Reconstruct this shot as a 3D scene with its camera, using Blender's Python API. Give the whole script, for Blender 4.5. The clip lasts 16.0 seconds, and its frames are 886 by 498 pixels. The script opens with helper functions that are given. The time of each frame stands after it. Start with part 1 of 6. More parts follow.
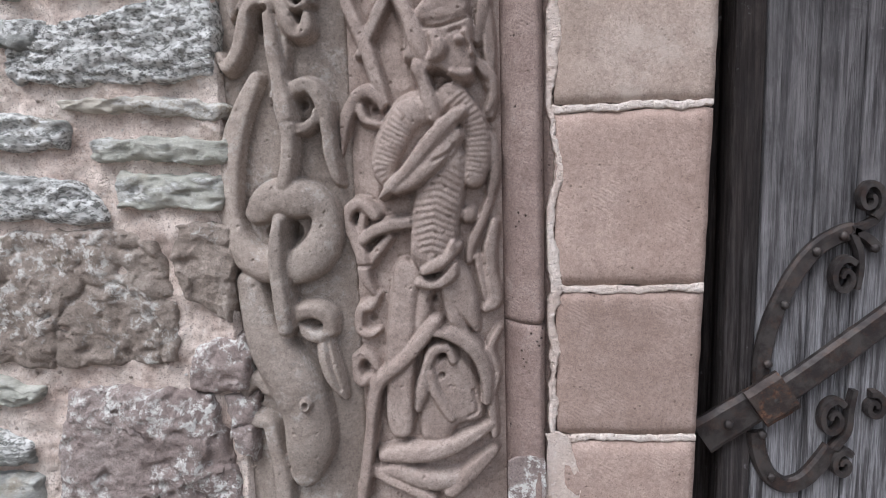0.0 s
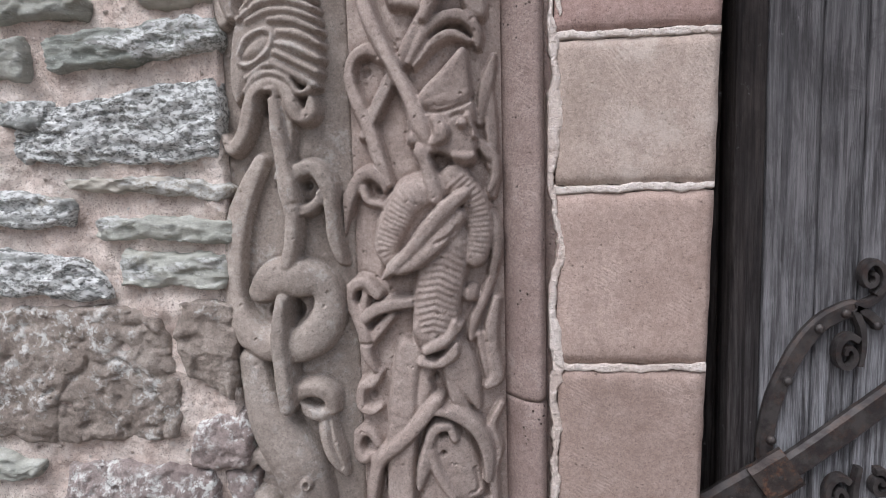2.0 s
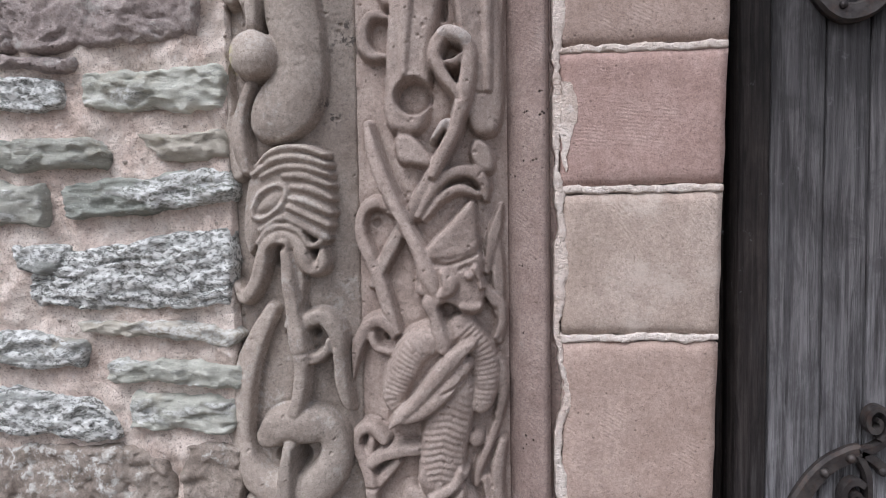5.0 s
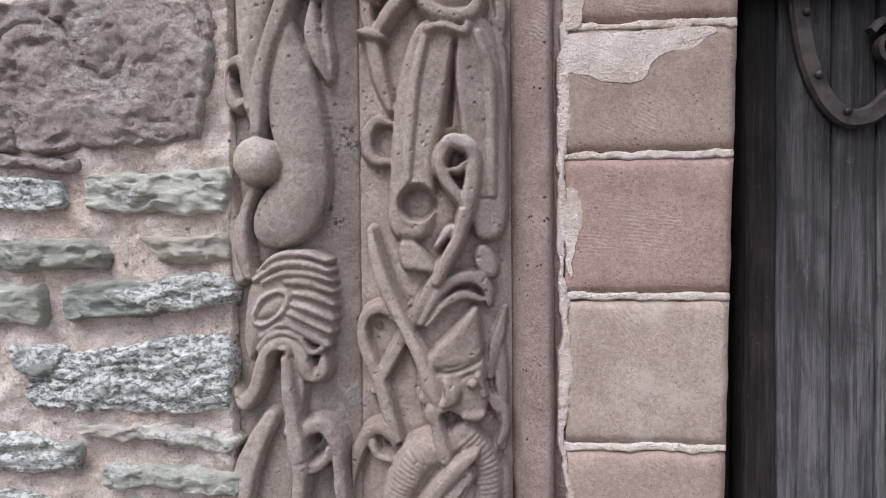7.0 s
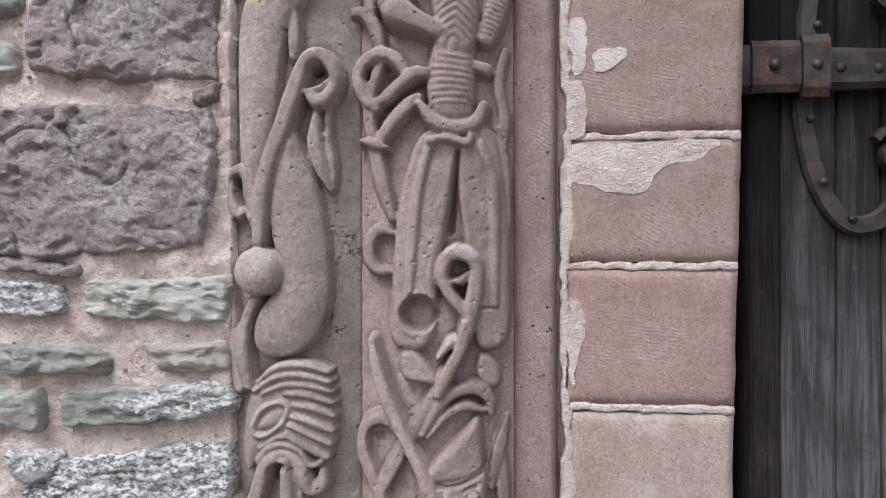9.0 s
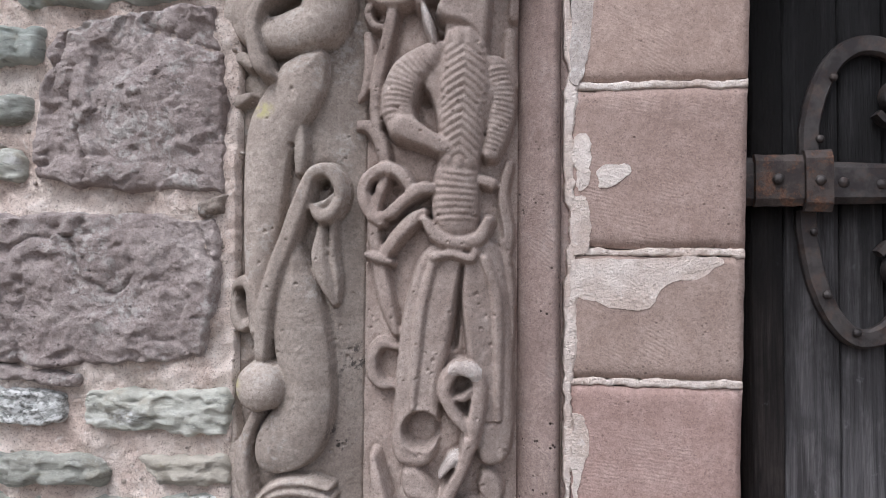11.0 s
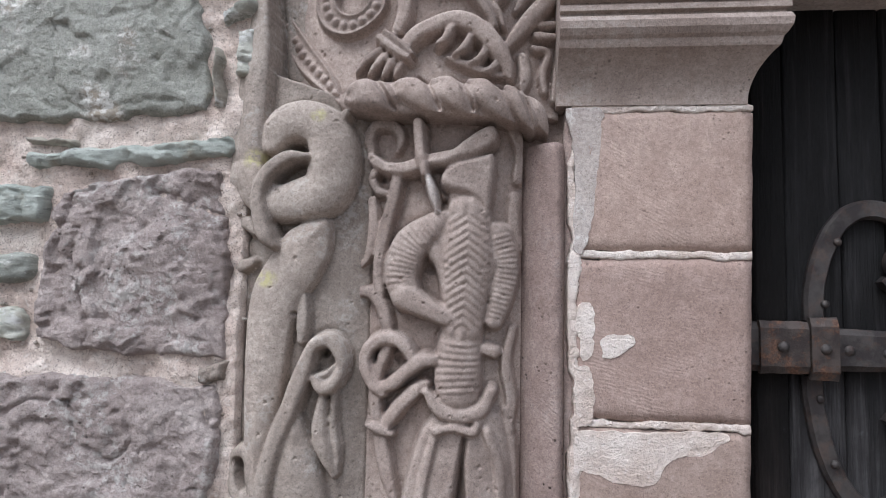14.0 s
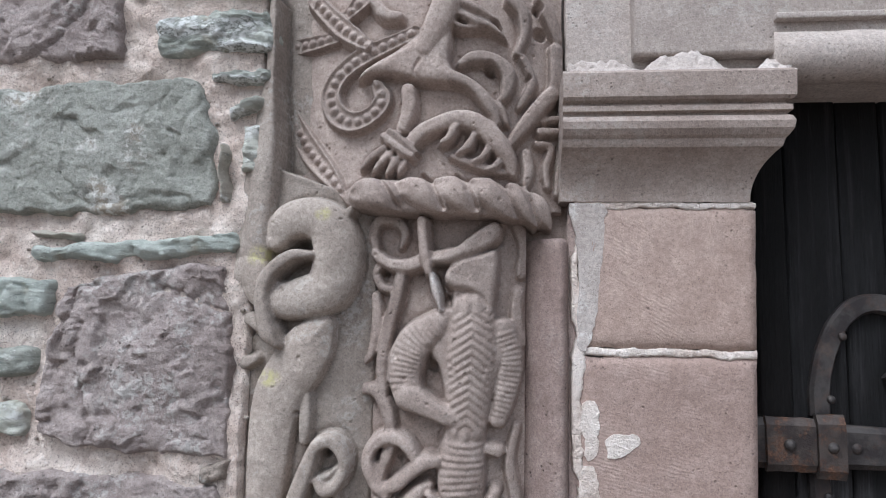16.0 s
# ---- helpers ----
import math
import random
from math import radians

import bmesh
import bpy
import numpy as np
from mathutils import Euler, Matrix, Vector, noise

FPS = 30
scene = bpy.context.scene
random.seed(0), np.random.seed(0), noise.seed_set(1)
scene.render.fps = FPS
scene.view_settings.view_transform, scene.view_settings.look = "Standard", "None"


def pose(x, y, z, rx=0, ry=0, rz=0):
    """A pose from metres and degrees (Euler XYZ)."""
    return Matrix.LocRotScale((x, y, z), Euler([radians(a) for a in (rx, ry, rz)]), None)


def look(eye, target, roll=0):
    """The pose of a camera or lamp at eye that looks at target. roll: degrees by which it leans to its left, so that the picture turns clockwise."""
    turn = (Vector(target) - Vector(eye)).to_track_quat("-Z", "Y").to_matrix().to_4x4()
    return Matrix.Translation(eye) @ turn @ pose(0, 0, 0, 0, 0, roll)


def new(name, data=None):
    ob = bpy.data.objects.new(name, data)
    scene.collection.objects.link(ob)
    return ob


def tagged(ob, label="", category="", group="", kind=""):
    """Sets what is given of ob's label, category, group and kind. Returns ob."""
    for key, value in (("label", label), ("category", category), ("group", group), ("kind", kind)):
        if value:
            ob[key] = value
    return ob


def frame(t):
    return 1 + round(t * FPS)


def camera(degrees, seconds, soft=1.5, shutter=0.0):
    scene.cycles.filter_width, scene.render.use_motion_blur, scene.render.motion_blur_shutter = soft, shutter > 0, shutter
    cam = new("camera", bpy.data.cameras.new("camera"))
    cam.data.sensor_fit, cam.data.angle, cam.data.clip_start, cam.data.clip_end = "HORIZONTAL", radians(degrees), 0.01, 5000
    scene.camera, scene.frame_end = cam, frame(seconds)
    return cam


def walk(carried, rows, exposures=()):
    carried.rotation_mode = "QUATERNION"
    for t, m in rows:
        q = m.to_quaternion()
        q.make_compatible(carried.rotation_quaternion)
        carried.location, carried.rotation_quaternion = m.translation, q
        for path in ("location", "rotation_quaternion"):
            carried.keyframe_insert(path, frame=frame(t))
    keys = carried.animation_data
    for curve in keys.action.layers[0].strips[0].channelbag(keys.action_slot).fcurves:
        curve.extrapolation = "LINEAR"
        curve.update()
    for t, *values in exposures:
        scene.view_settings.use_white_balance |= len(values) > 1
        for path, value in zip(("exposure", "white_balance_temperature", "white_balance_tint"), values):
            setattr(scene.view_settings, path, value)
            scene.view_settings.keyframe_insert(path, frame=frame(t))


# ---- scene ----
cam = camera(72.0, 16.0, soft=1.0)
PATH = [
    (0.0, (0.1751, -0.9280, 0.7785), (0.0038, 1.0460, 0.5113), -1.74),
    (0.5, (0.1760, -0.9252, 0.7998), (0.0030, 1.0502, 0.5409), -1.67),
    (1.0, (0.1786, -0.9237, 0.8191), (-0.0000, 1.0549, 0.5830), -1.73),
    (1.5, (0.1780, -0.9212, 0.8452), (-0.0001, 1.0580, 0.6183), -1.65),
    (2.0, (0.1781, -0.9209, 0.8708), (-0.0016, 1.0601, 0.6598), -1.55),
    (2.5, (0.1769, -0.9210, 0.8946), (-0.0028, 1.0619, 0.7050), -1.44),
    (3.0, (0.1767, -0.9219, 0.9265), (-0.0048, 1.0620, 0.7471), -1.26),
    (3.5, (0.1771, -0.9230, 0.9550), (-0.0075, 1.0611, 0.7927), -1.14),
    (4.0, (0.1760, -0.9250, 0.9865), (-0.0085, 1.0610, 0.8408), -1.05),
    (6.5, (0.1685, -0.9110, 1.1357), (-0.0129, 1.0800, 1.0800), -0.65),
    (7.0, (0.1673, -0.9079, 1.1685), (-0.0137, 1.0839, 1.1305), -0.45),
    (7.5, (0.1671, -0.9052, 1.2011), (-0.0158, 1.0859, 1.1754), -0.34),
    (8.0, (0.1678, -0.9038, 1.2364), (-0.0184, 1.0871, 1.2209), -0.25),
    (8.5, (0.1676, -0.9021, 1.2711), (-0.0195, 1.0890, 1.2655), -0.15),
    (9.0, (0.1665, -0.9010, 1.3088), (-0.0194, 1.0910, 1.3132), -0.05),
    (11.5, (0.1606, -0.9040, 1.4811), (-0.0285, 1.0850, 1.5655), 0.65),
    (12.0, (0.1612, -0.9061, 1.5153), (-0.0309, 1.0819, 1.6188), 0.74),
    (12.5, (0.1605, -0.9077, 1.5473), (-0.0317, 1.0793, 1.6688), 0.78),
    (13.0, (0.1616, -0.9072, 1.5866), (-0.0353, 1.0788, 1.7127), 1.02),
    (13.5, (0.1589, -0.9080, 1.6170), (-0.0342, 1.0770, 1.7621), 1.07),
    (14.0, (0.1569, -0.9090, 1.6507), (-0.0350, 1.0751, 1.8087), 1.14),
    (14.5, (0.1570, -0.9099, 1.6813), (-0.0383, 1.0730, 1.8552), 1.17),
    (15.0, (0.1551, -0.9112, 1.7101), (-0.0397, 1.0700, 1.9034), 1.24),
    (15.5, (0.1536, -0.9149, 1.7363), (-0.0416, 1.0649, 1.9470), 1.26),
    (16.0, (0.1522, -0.9200, 1.7613), (-0.0446, 1.0570, 1.9880), 1.25),
]
EXPOSURES = [(0.0, 0.34, 5980.0, 12.7), (9.5, 0.34, 5980.0, 13.2), (12.5, 0.40, 5950.0, 12.6), (16.0, 0.41, 5690.0, 8.2)]
SKY, SUN = 0.108, 2.0
walk(cam, [(t, look(eye, aim, roll)) for t, eye, aim, roll in PATH], EXPOSURES)

# ---- daylight: bright overcast sky, light from high above and a little to the left ----
world = bpy.data.worlds.new("overcast_sky")
scene.world = world
world.use_nodes = True
wn = world.node_tree.nodes
sky = wn.new("ShaderNodeTexSky")
sky.sky_type = "NISHITA"
sky.sun_disc = False
sky.sun_elevation, sky.sun_rotation = radians(52), radians(205)
sky.air_density, sky.dust_density = 1.0, 4.0
soften = wn.new("ShaderNodeHueSaturation")
soften.inputs["Saturation"].default_value = 0.35
world.node_tree.links.new(sky.outputs[0], soften.inputs["Color"])
world.node_tree.links.new(soften.outputs[0], wn["Background"].inputs[0])
wn["Background"].inputs[1].default_value = SKY
sun = new("sun", bpy.data.lights.new("sun", "SUN"))
sun.data.energy, sun.data.angle, sun.data.color = SUN, radians(34), (1.0, 0.97, 0.94)
sun.matrix_world = look((-1.4, -2.0, 4.4), (0, 0, 0.6))


# ---- materials ----
class Nodes:
    """Short calls for writing node materials."""

    def __init__(self, name, rough=0.9, metal=0.0):
        self.mat = bpy.data.materials.new(name)
        self.mat.use_nodes = True
        self.tree = self.mat.node_tree
        self.bsdf = self.tree.nodes["Principled BSDF"]
        self.bsdf.inputs["Roughness"].default_value = rough
        self.bsdf.inputs["Metallic"].default_value = metal
        self.bsdf.inputs["Specular IOR Level"].default_value = 0.25
        self.coord = self.tree.nodes.new("ShaderNodeTexCoord").outputs["Object"]
        self.info = self.tree.nodes.new("ShaderNodeObjectInfo").outputs["Random"]

    def link(self, a, b):
        self.tree.links.new(a, b)

    def at(self, scale=(1, 1, 1), turn=(0, 0, 0), shift=True):
        m = self.tree.nodes.new("ShaderNodeMapping")
        m.inputs["Scale"].default_value = scale
        m.inputs["Rotation"].default_value = turn
        self.link(self.coord, m.inputs["Vector"])
        if shift:
            w = self.tree.nodes.new("ShaderNodeMath")
            w.operation = "MULTIPLY"
            w.inputs[1].default_value = 37.0
            self.link(self.info, w.inputs[0])
            self.link(w.outputs[0], m.inputs["Location"])
        return m.outputs[0]

    def noise(self, scale, detail=6, rough=0.6, vec=None, distort=0.0):
        n = self.tree.nodes.new("ShaderNodeTexNoise")
        n.inputs["Scale"].default_value = scale
        n.inputs["Detail"].default_value = detail
        n.inputs["Roughness"].default_value = rough
        n.inputs["Distortion"].default_value = distort
        self.link(vec or self.at(), n.inputs["Vector"])
        return n.outputs["Fac"]

    def cells(self, scale, vec=None, feature="F1"):
        n = self.tree.nodes.new("ShaderNodeTexVoronoi")
        n.feature = feature
        n.inputs["Scale"].default_value = scale
        self.link(vec or self.at(), n.inputs["Vector"])
        return n.outputs["Distance"]

    def step(self, fac, lo, hi, a=0.0, b=1.0):
        n = self.tree.nodes.new("ShaderNodeMapRange")
        n.interpolation_type = "SMOOTHSTEP"
        for key, v in (("From Min", lo), ("From Max", hi), ("To Min", a), ("To Max", b)):
            n.inputs[key].default_value = v
        self.link(fac, n.inputs["Value"])
        return n.outputs["Result"]

    def math(self, op, a, b):
        n = self.tree.nodes.new("ShaderNodeMath")
        n.operation = op
        for i, v in enumerate((a, b)):
            if isinstance(v, (int, float)):
                n.inputs[i].default_value = v
            else:
                self.link(v, n.inputs[i])
        return n.outputs[0]

    def mix(self, fac, a, b, mode="MIX"):
        n = self.tree.nodes.new("ShaderNodeMix")
        n.data_type, n.blend_type = "RGBA", mode
        for sock, v in ((n.inputs[0], fac), (n.inputs[6], a), (n.inputs[7], b)):
            if isinstance(v, tuple):
                sock.default_value = (*v, 1)
            elif isinstance(v, (int, float)):
                sock.default_value = v
            else:
                self.link(v, sock)
        return n.outputs[2]

    def ramp(self, fac, *stops):
        n = self.tree.nodes.new("ShaderNodeValToRGB")
        n.color_ramp.elements[0].position, n.color_ramp.elements[0].color = stops[0][0], (*stops[0][1], 1)
        n.color_ramp.elements[1].position, n.color_ramp.elements[1].color = stops[-1][0], (*stops[-1][1], 1)
        for p, c in stops[1:-1]:
            n.color_ramp.elements.new(p).color = (*c, 1)
        self.link(fac, n.inputs[0])
        return n.outputs[0]

    def blot(self, x, z, rx, rz):
        """One soft patch of growth on the wall face."""
        m = self.tree.nodes.new("ShaderNodeMapping")
        m.inputs["Location"].default_value = (-x / rx, 0, -z / rz)
        m.inputs["Scale"].default_value = (1 / rx, 0, 1 / rz)
        self.link(self.coord, m.inputs["Vector"])
        d = self.tree.nodes.new("ShaderNodeVectorMath")
        d.operation = "LENGTH"
        self.link(m.outputs[0], d.inputs[0])
        return self.step(d.outputs["Value"], 0.35, 1.0, 1.0, 0.0)

    def grey(self, value):
        n = self.tree.nodes.new("ShaderNodeCombineColor")
        for i in range(3):
            self.link(value, n.inputs[i])
        return n.outputs[0]

    def done(self, color, relief=None, depth=0.002, strength=1.0):
        self.link(color, self.bsdf.inputs["Base Color"])
        if relief is not None:
            b = self.tree.nodes.new("ShaderNodeBump")
            b.inputs["Distance"].default_value = depth
            b.inputs["Strength"].default_value = strength
            self.link(relief, b.inputs["Height"])
            self.link(b.outputs[0], self.bsdf.inputs["Normal"])
        return self.mat


def sandstone(name, a, b, c, pits=0.5, lichen=0.0, moss=0.0, tooling=None, depth=0.0016, wash=None, mould=(), lichen_spots=()):
    """Weathered sandstone: three tones, sand grain, pits, some lichen; tooling: tilt of fine chisel lines in degrees."""
    n = Nodes(name, 0.93)
    big = n.noise(7.0, 5, 0.6)
    mid = n.noise(34.0, 6, 0.65)
    grain = n.noise(700.0, 3, 0.7)
    col = n.ramp(n.math("ADD", n.math("MULTIPLY", big, 0.6), n.math("MULTIPLY", mid, 0.4)), (0.34, a), (0.5, b), (0.66, c))
    col = n.mix(n.step(grain, 0.3, 0.72, 0.0, 0.9), col, (0.78, 0.75, 0.72), "SOFT_LIGHT")
    col = n.mix(n.step(n.noise(160.0, 4, 0.75), 0.38, 0.62, 0.35, 0.0), col, tuple(v * 0.62 for v in a))
    col = n.mix(n.step(n.noise(330.0, 3, 0.6), 0.56, 0.68, 0.0, 0.55), col, tuple(v * 0.55 for v in a))
    tone = n.math("ADD", 0.86, n.math("MULTIPLY", n.info, 0.28))
    col = n.mix(1.0, col, n.grey(tone), "MULTIPLY")
    pit = n.step(n.cells(95.0, n.at((1, 1, 1))), 0.10, 0.24)
    few = n.step(n.noise(16.0, 3, 0.6), 0.53, 0.62)
    hole = n.math("MULTIPLY", n.math("SUBTRACT", 1.0, pit), n.math("MULTIPLY", few, pits))
    col = n.mix(hole, col, tuple(v * 0.3 for v in a))
    if wash:
        col = n.mix(n.step(n.noise(9.0, 6, 0.7), 0.52, 0.70, 0.0, 0.7), col, wash)
    if pits > 0.42 and tooling is None:
        col = n.mix(n.math("MULTIPLY", n.step(n.noise(5.0, 5, 0.65), 0.60, 0.68), n.step(n.noise(90.0, 5, 0.7), 0.55, 0.62, 0.0, 0.75)), col, (0.07, 0.065, 0.06))
    if moss:
        col = n.mix(n.math("MULTIPLY", n.step(n.noise(9.0, 7, 0.7), 0.58, 0.68), moss), col, (0.34, 0.32, 0.14))
    if lichen:
        spot = n.math("MULTIPLY", n.step(n.noise(9.0, 6, 0.7), 0.52 - 0.07 * max(0, lichen - 1), 0.60 - 0.07 * max(0, lichen - 1)), n.step(n.noise(75.0, 7, 0.78), 0.47, 0.56))
        col = n.mix(n.math("MULTIPLY", spot, min(1.0, lichen)), col, (0.74, 0.74, 0.71))
    for x, z, rx, rz in mould:
        col = n.mix(n.math("MULTIPLY", n.blot(x, z, rx, rz), n.step(n.noise(70.0, 5, 0.75), 0.50, 0.60, 0.0, 0.85)), col, (0.045, 0.042, 0.04))
    for x, z, rx, rz in lichen_spots:
        col = n.mix(n.math("MULTIPLY", n.blot(x, z, rx, rz), n.step(n.noise(60.0, 6, 0.7), 0.40, 0.60, 0.0, 0.75)), col, (0.46, 0.43, 0.20))
    h = n.math("ADD", n.math("MULTIPLY", grain, 0.4), n.math("ADD", n.math("MULTIPLY", mid, 0.9), n.math("MULTIPLY", n.noise(150.0, 4, 0.7), 1.0)))
    h = n.math("SUBTRACT", h, n.math("MULTIPLY", hole, 1.6))
    if tooling is not None:
        w = n.tree.nodes.new("ShaderNodeTexWave")
        w.inputs["Scale"].default_value = 58.0
        w.inputs["Distortion"].default_value = 5.0
        w.inputs["Detail"].default_value = 5.0
        w.inputs["Detail Scale"].default_value = 1.5
        n.link(n.at((1, 1, 1), (0, radians(tooling), 0), False), w.inputs["Vector"])
        cut = n.math("MULTIPLY", w.outputs["Fac"], n.step(n.noise(14.0, 5, 0.65), 0.46, 0.66))
        h = n.math("ADD", h, n.math("MULTIPLY", cut, 0.20))
        col = n.mix(n.math("MULTIPLY", cut, 0.12), col, tuple(min(1, v * 1.5) for v in c))
    return n.done(col, h, depth)


def schist(name, a, b, c, lichen):
    """Green-grey slaty rubble: layered along the bed, crusted with white lichen."""
    n = Nodes(name, 0.9)
    bed = n.noise(9.0, 8, 0.65, n.at((1.0, 1.0, 5.0)), 0.6)
    mid = n.noise(40.0, 7, 0.7, n.at((1, 1, 2.4)))
    grain = n.noise(420.0, 3, 0.7)
    col = n.ramp(n.math("ADD", n.math("MULTIPLY", bed, 0.65), n.math("MULTIPLY", mid, 0.35)), (0.33, a), (0.5, b), (0.66, c))
    col = n.mix(n.step(mid, 0.57, 0.70, 0.0, 0.65), col, tuple(v * 0.45 for v in a))
    col = n.mix(n.step(n.noise(13.0, 5, 0.6), 0.56, 0.7, 0.0, 0.6), col, (0.24, 0.20, 0.14))
    tone = n.math("ADD", 1.12, n.math("MULTIPLY", n.info, 0.5))
    col = n.mix(1.0, col, n.grey(tone), "MULTIPLY")
    col = n.mix(n.step(n.noise(26.0, 6, 0.7, n.at((0.8, 1, 2.6))), 0.57, 0.68, 0.0, 0.5), col, (0.085, 0.095, 0.095))
    col = n.mix(n.step(n.noise(11.0, 5, 0.7, n.at((0.6, 1, 1.8))), 0.58, 0.70, 0.0, 0.45), col, (0.30, 0.27, 0.17))
    zone = n.step(n.noise(5.5, 4, 0.6, n.at((0.45, 1, 1.9))), 0.575 - 0.10 * lichen, 0.61 - 0.09 * lichen)
    crust = n.step(n.noise(130.0, 8, 0.8, n.at((0.8, 1, 1.4))), 0.455, 0.505)
    spot = n.math("MULTIPLY", n.math("MULTIPLY", zone, crust), min(1.0, 0.35 + lichen))
    few = n.math("MULTIPLY", n.step(n.noise(230.0, 4, 0.75), 0.60, 0.66), 0.35 + 0.3 * lichen)
    spot = n.math("MAXIMUM", spot, n.math("MINIMUM", few, 0.9))
    col = n.mix(spot, col, (0.86, 0.87, 0.85))
    col = n.mix(n.step(grain, 0.4, 0.7, 0.0, 0.5), col, (0.7, 0.7, 0.68), "SOFT_LIGHT")
    h = n.math("ADD", n.math("MULTIPLY", bed, 1.6), n.math("ADD", n.math("MULTIPLY", mid, 1.2), n.math("MULTIPLY", grain, 0.2)))
    h = n.math("ADD", h, n.math("MULTIPLY", spot, 0.35))
    h = n.math("ADD", h, n.math("MULTIPLY", n.noise(170.0, 7, 0.8, n.at((1, 1, 1.8))), 1.2))
    return n.done(col, h, 0.0032)


def mortar(name, a, b, grit=1.0):
    n = Nodes(name, 0.95)
    big = n.noise(10.0, 6, 0.65)
    grain = n.noise(260.0, 4, 0.75)
    col = n.mix(n.step(big, 0.35, 0.68), a, b)
    stone = n.step(n.math("ADD", n.cells(210.0), n.math("MULTIPLY", n.noise(420.0, 2, 0.6), 0.35)), 0.30, 0.44)
    pebble = n.math("MULTIPLY", n.math("SUBTRACT", 1.0, stone), n.step(n.noise(38.0, 4, 0.65), 0.44, 0.60))
    col = n.mix(n.math("MULTIPLY", pebble, 0.85 * grit), col, (0.27, 0.20, 0.17))
    col = n.mix(n.step(n.noise(55.0, 6, 0.75), 0.48, 0.66, 0.0, 0.6 * grit), col, (0.42, 0.325, 0.275))
    col = n.mix(n.step(n.noise(480.0, 3, 0.7), 0.55, 0.65, 0.0, 0.9 * grit), col, (0.20, 0.15, 0.128))
    col = n.mix(n.step(n.noise(120.0, 5, 0.7), 0.56, 0.68, 0.0, 0.7), col, (0.84, 0.78, 0.74))
    col = n.mix(n.step(grain, 0.4, 0.66, 0.0, 0.55), col, (0.82, 0.78, 0.74), "SOFT_LIGHT")
    h = n.math("ADD", n.math("MULTIPLY", big, 2.0), n.math("ADD", grain, n.math("ADD", pebble, n.math("MULTIPLY", n.noise(70.0, 5, 0.7), 2.0))))
    return n.done(col, h, 0.004)


def oak(name, pale, dark, bleach, foot=False):
    """Old oak with long vertical grain and checks; bleach: how much silver-grey weathering; foot: bleached foot, and a
    top painted dark for shade.
    """
    n = Nodes(name, 0.75)
    grain = n.noise(60.0, 7, 0.7, n.at((1.6, 1.6, 0.065)), 0.4)
    fine = n.noise(240.0, 4, 0.7, n.at((1.5, 1.5, 0.055)))
    worn = n.noise(5.0, 6, 0.65, n.at((1.0, 1.0, 0.45)))
    col = n.mix(n.step(grain, 0.34, 0.66), dark, pale)
    col = n.mix(n.step(fine, 0.56, 0.72, 0.0, 0.7), col, tuple(v * 0.35 for v in dark))
    blot = n.noise(16.0, 7, 0.7, n.at((1.0, 1.0, 0.5)), 0.8)
    col = n.mix(n.step(blot, 0.42, 0.62, 0.0, 0.55), col, tuple(v * 0.75 for v in dark))
    col = n.mix(n.step(n.noise(30.0, 6, 0.75, n.at((1.0, 1.0, 0.8))), 0.62, 0.72, 0.0, 0.5), col, (0.30, 0.30, 0.31))
    fade = n.step(worn, 0.5 - 0.1 * bleach, 0.7)
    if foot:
        # rain and sun have bleached the foot of the boards, streak by streak; their dark top is painted-in shade
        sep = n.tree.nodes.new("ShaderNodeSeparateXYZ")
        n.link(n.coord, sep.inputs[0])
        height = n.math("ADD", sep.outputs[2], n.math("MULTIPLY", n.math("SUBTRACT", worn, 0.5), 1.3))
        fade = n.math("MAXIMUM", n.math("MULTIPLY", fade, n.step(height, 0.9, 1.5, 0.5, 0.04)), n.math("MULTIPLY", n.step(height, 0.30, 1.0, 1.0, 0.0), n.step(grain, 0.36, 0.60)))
        # shade under the door head, put into the colour: boards darken upwards
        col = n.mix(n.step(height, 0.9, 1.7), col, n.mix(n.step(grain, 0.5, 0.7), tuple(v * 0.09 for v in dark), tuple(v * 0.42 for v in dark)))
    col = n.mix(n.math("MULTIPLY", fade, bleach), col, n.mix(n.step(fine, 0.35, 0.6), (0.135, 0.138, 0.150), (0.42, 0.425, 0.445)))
    tone = n.math("ADD", 0.8, n.math("MULTIPLY", n.info, 0.4))
    col = n.mix(1.0, col, n.grey(tone), "MULTIPLY")
    h = n.math("ADD", n.math("MULTIPLY", grain, 1.4), fine)
    return n.done(col, h, 0.004)


def iron(name, a, b, rust):
    n = Nodes(name, 0.55, 0.55)
    big = n.noise(26.0, 6, 0.65)
    fine = n.noise(220.0, 5, 0.7)
    col = n.mix(n.step(big, 0.4, 0.62), a, b)
    r = n.math("MULTIPLY", n.step(n.noise(42.0, 6, 0.7), 0.48, 0.62), rust)
    col = n.mix(r, col, n.mix(n.step(fine, 0.4, 0.6), (0.09, 0.035, 0.018), (0.22, 0.11, 0.06)))
    n.link(n.step(r, 0.0, 1.0, 0.5, 0.9), n.bsdf.inputs["Roughness"])
    n.link(n.step(r, 0.0, 1.0, 0.55, 0.0), n.bsdf.inputs["Metallic"])
    return n.done(col, n.math("ADD", big, n.math("MULTIPLY", fine, 0.7)), 0.0018)


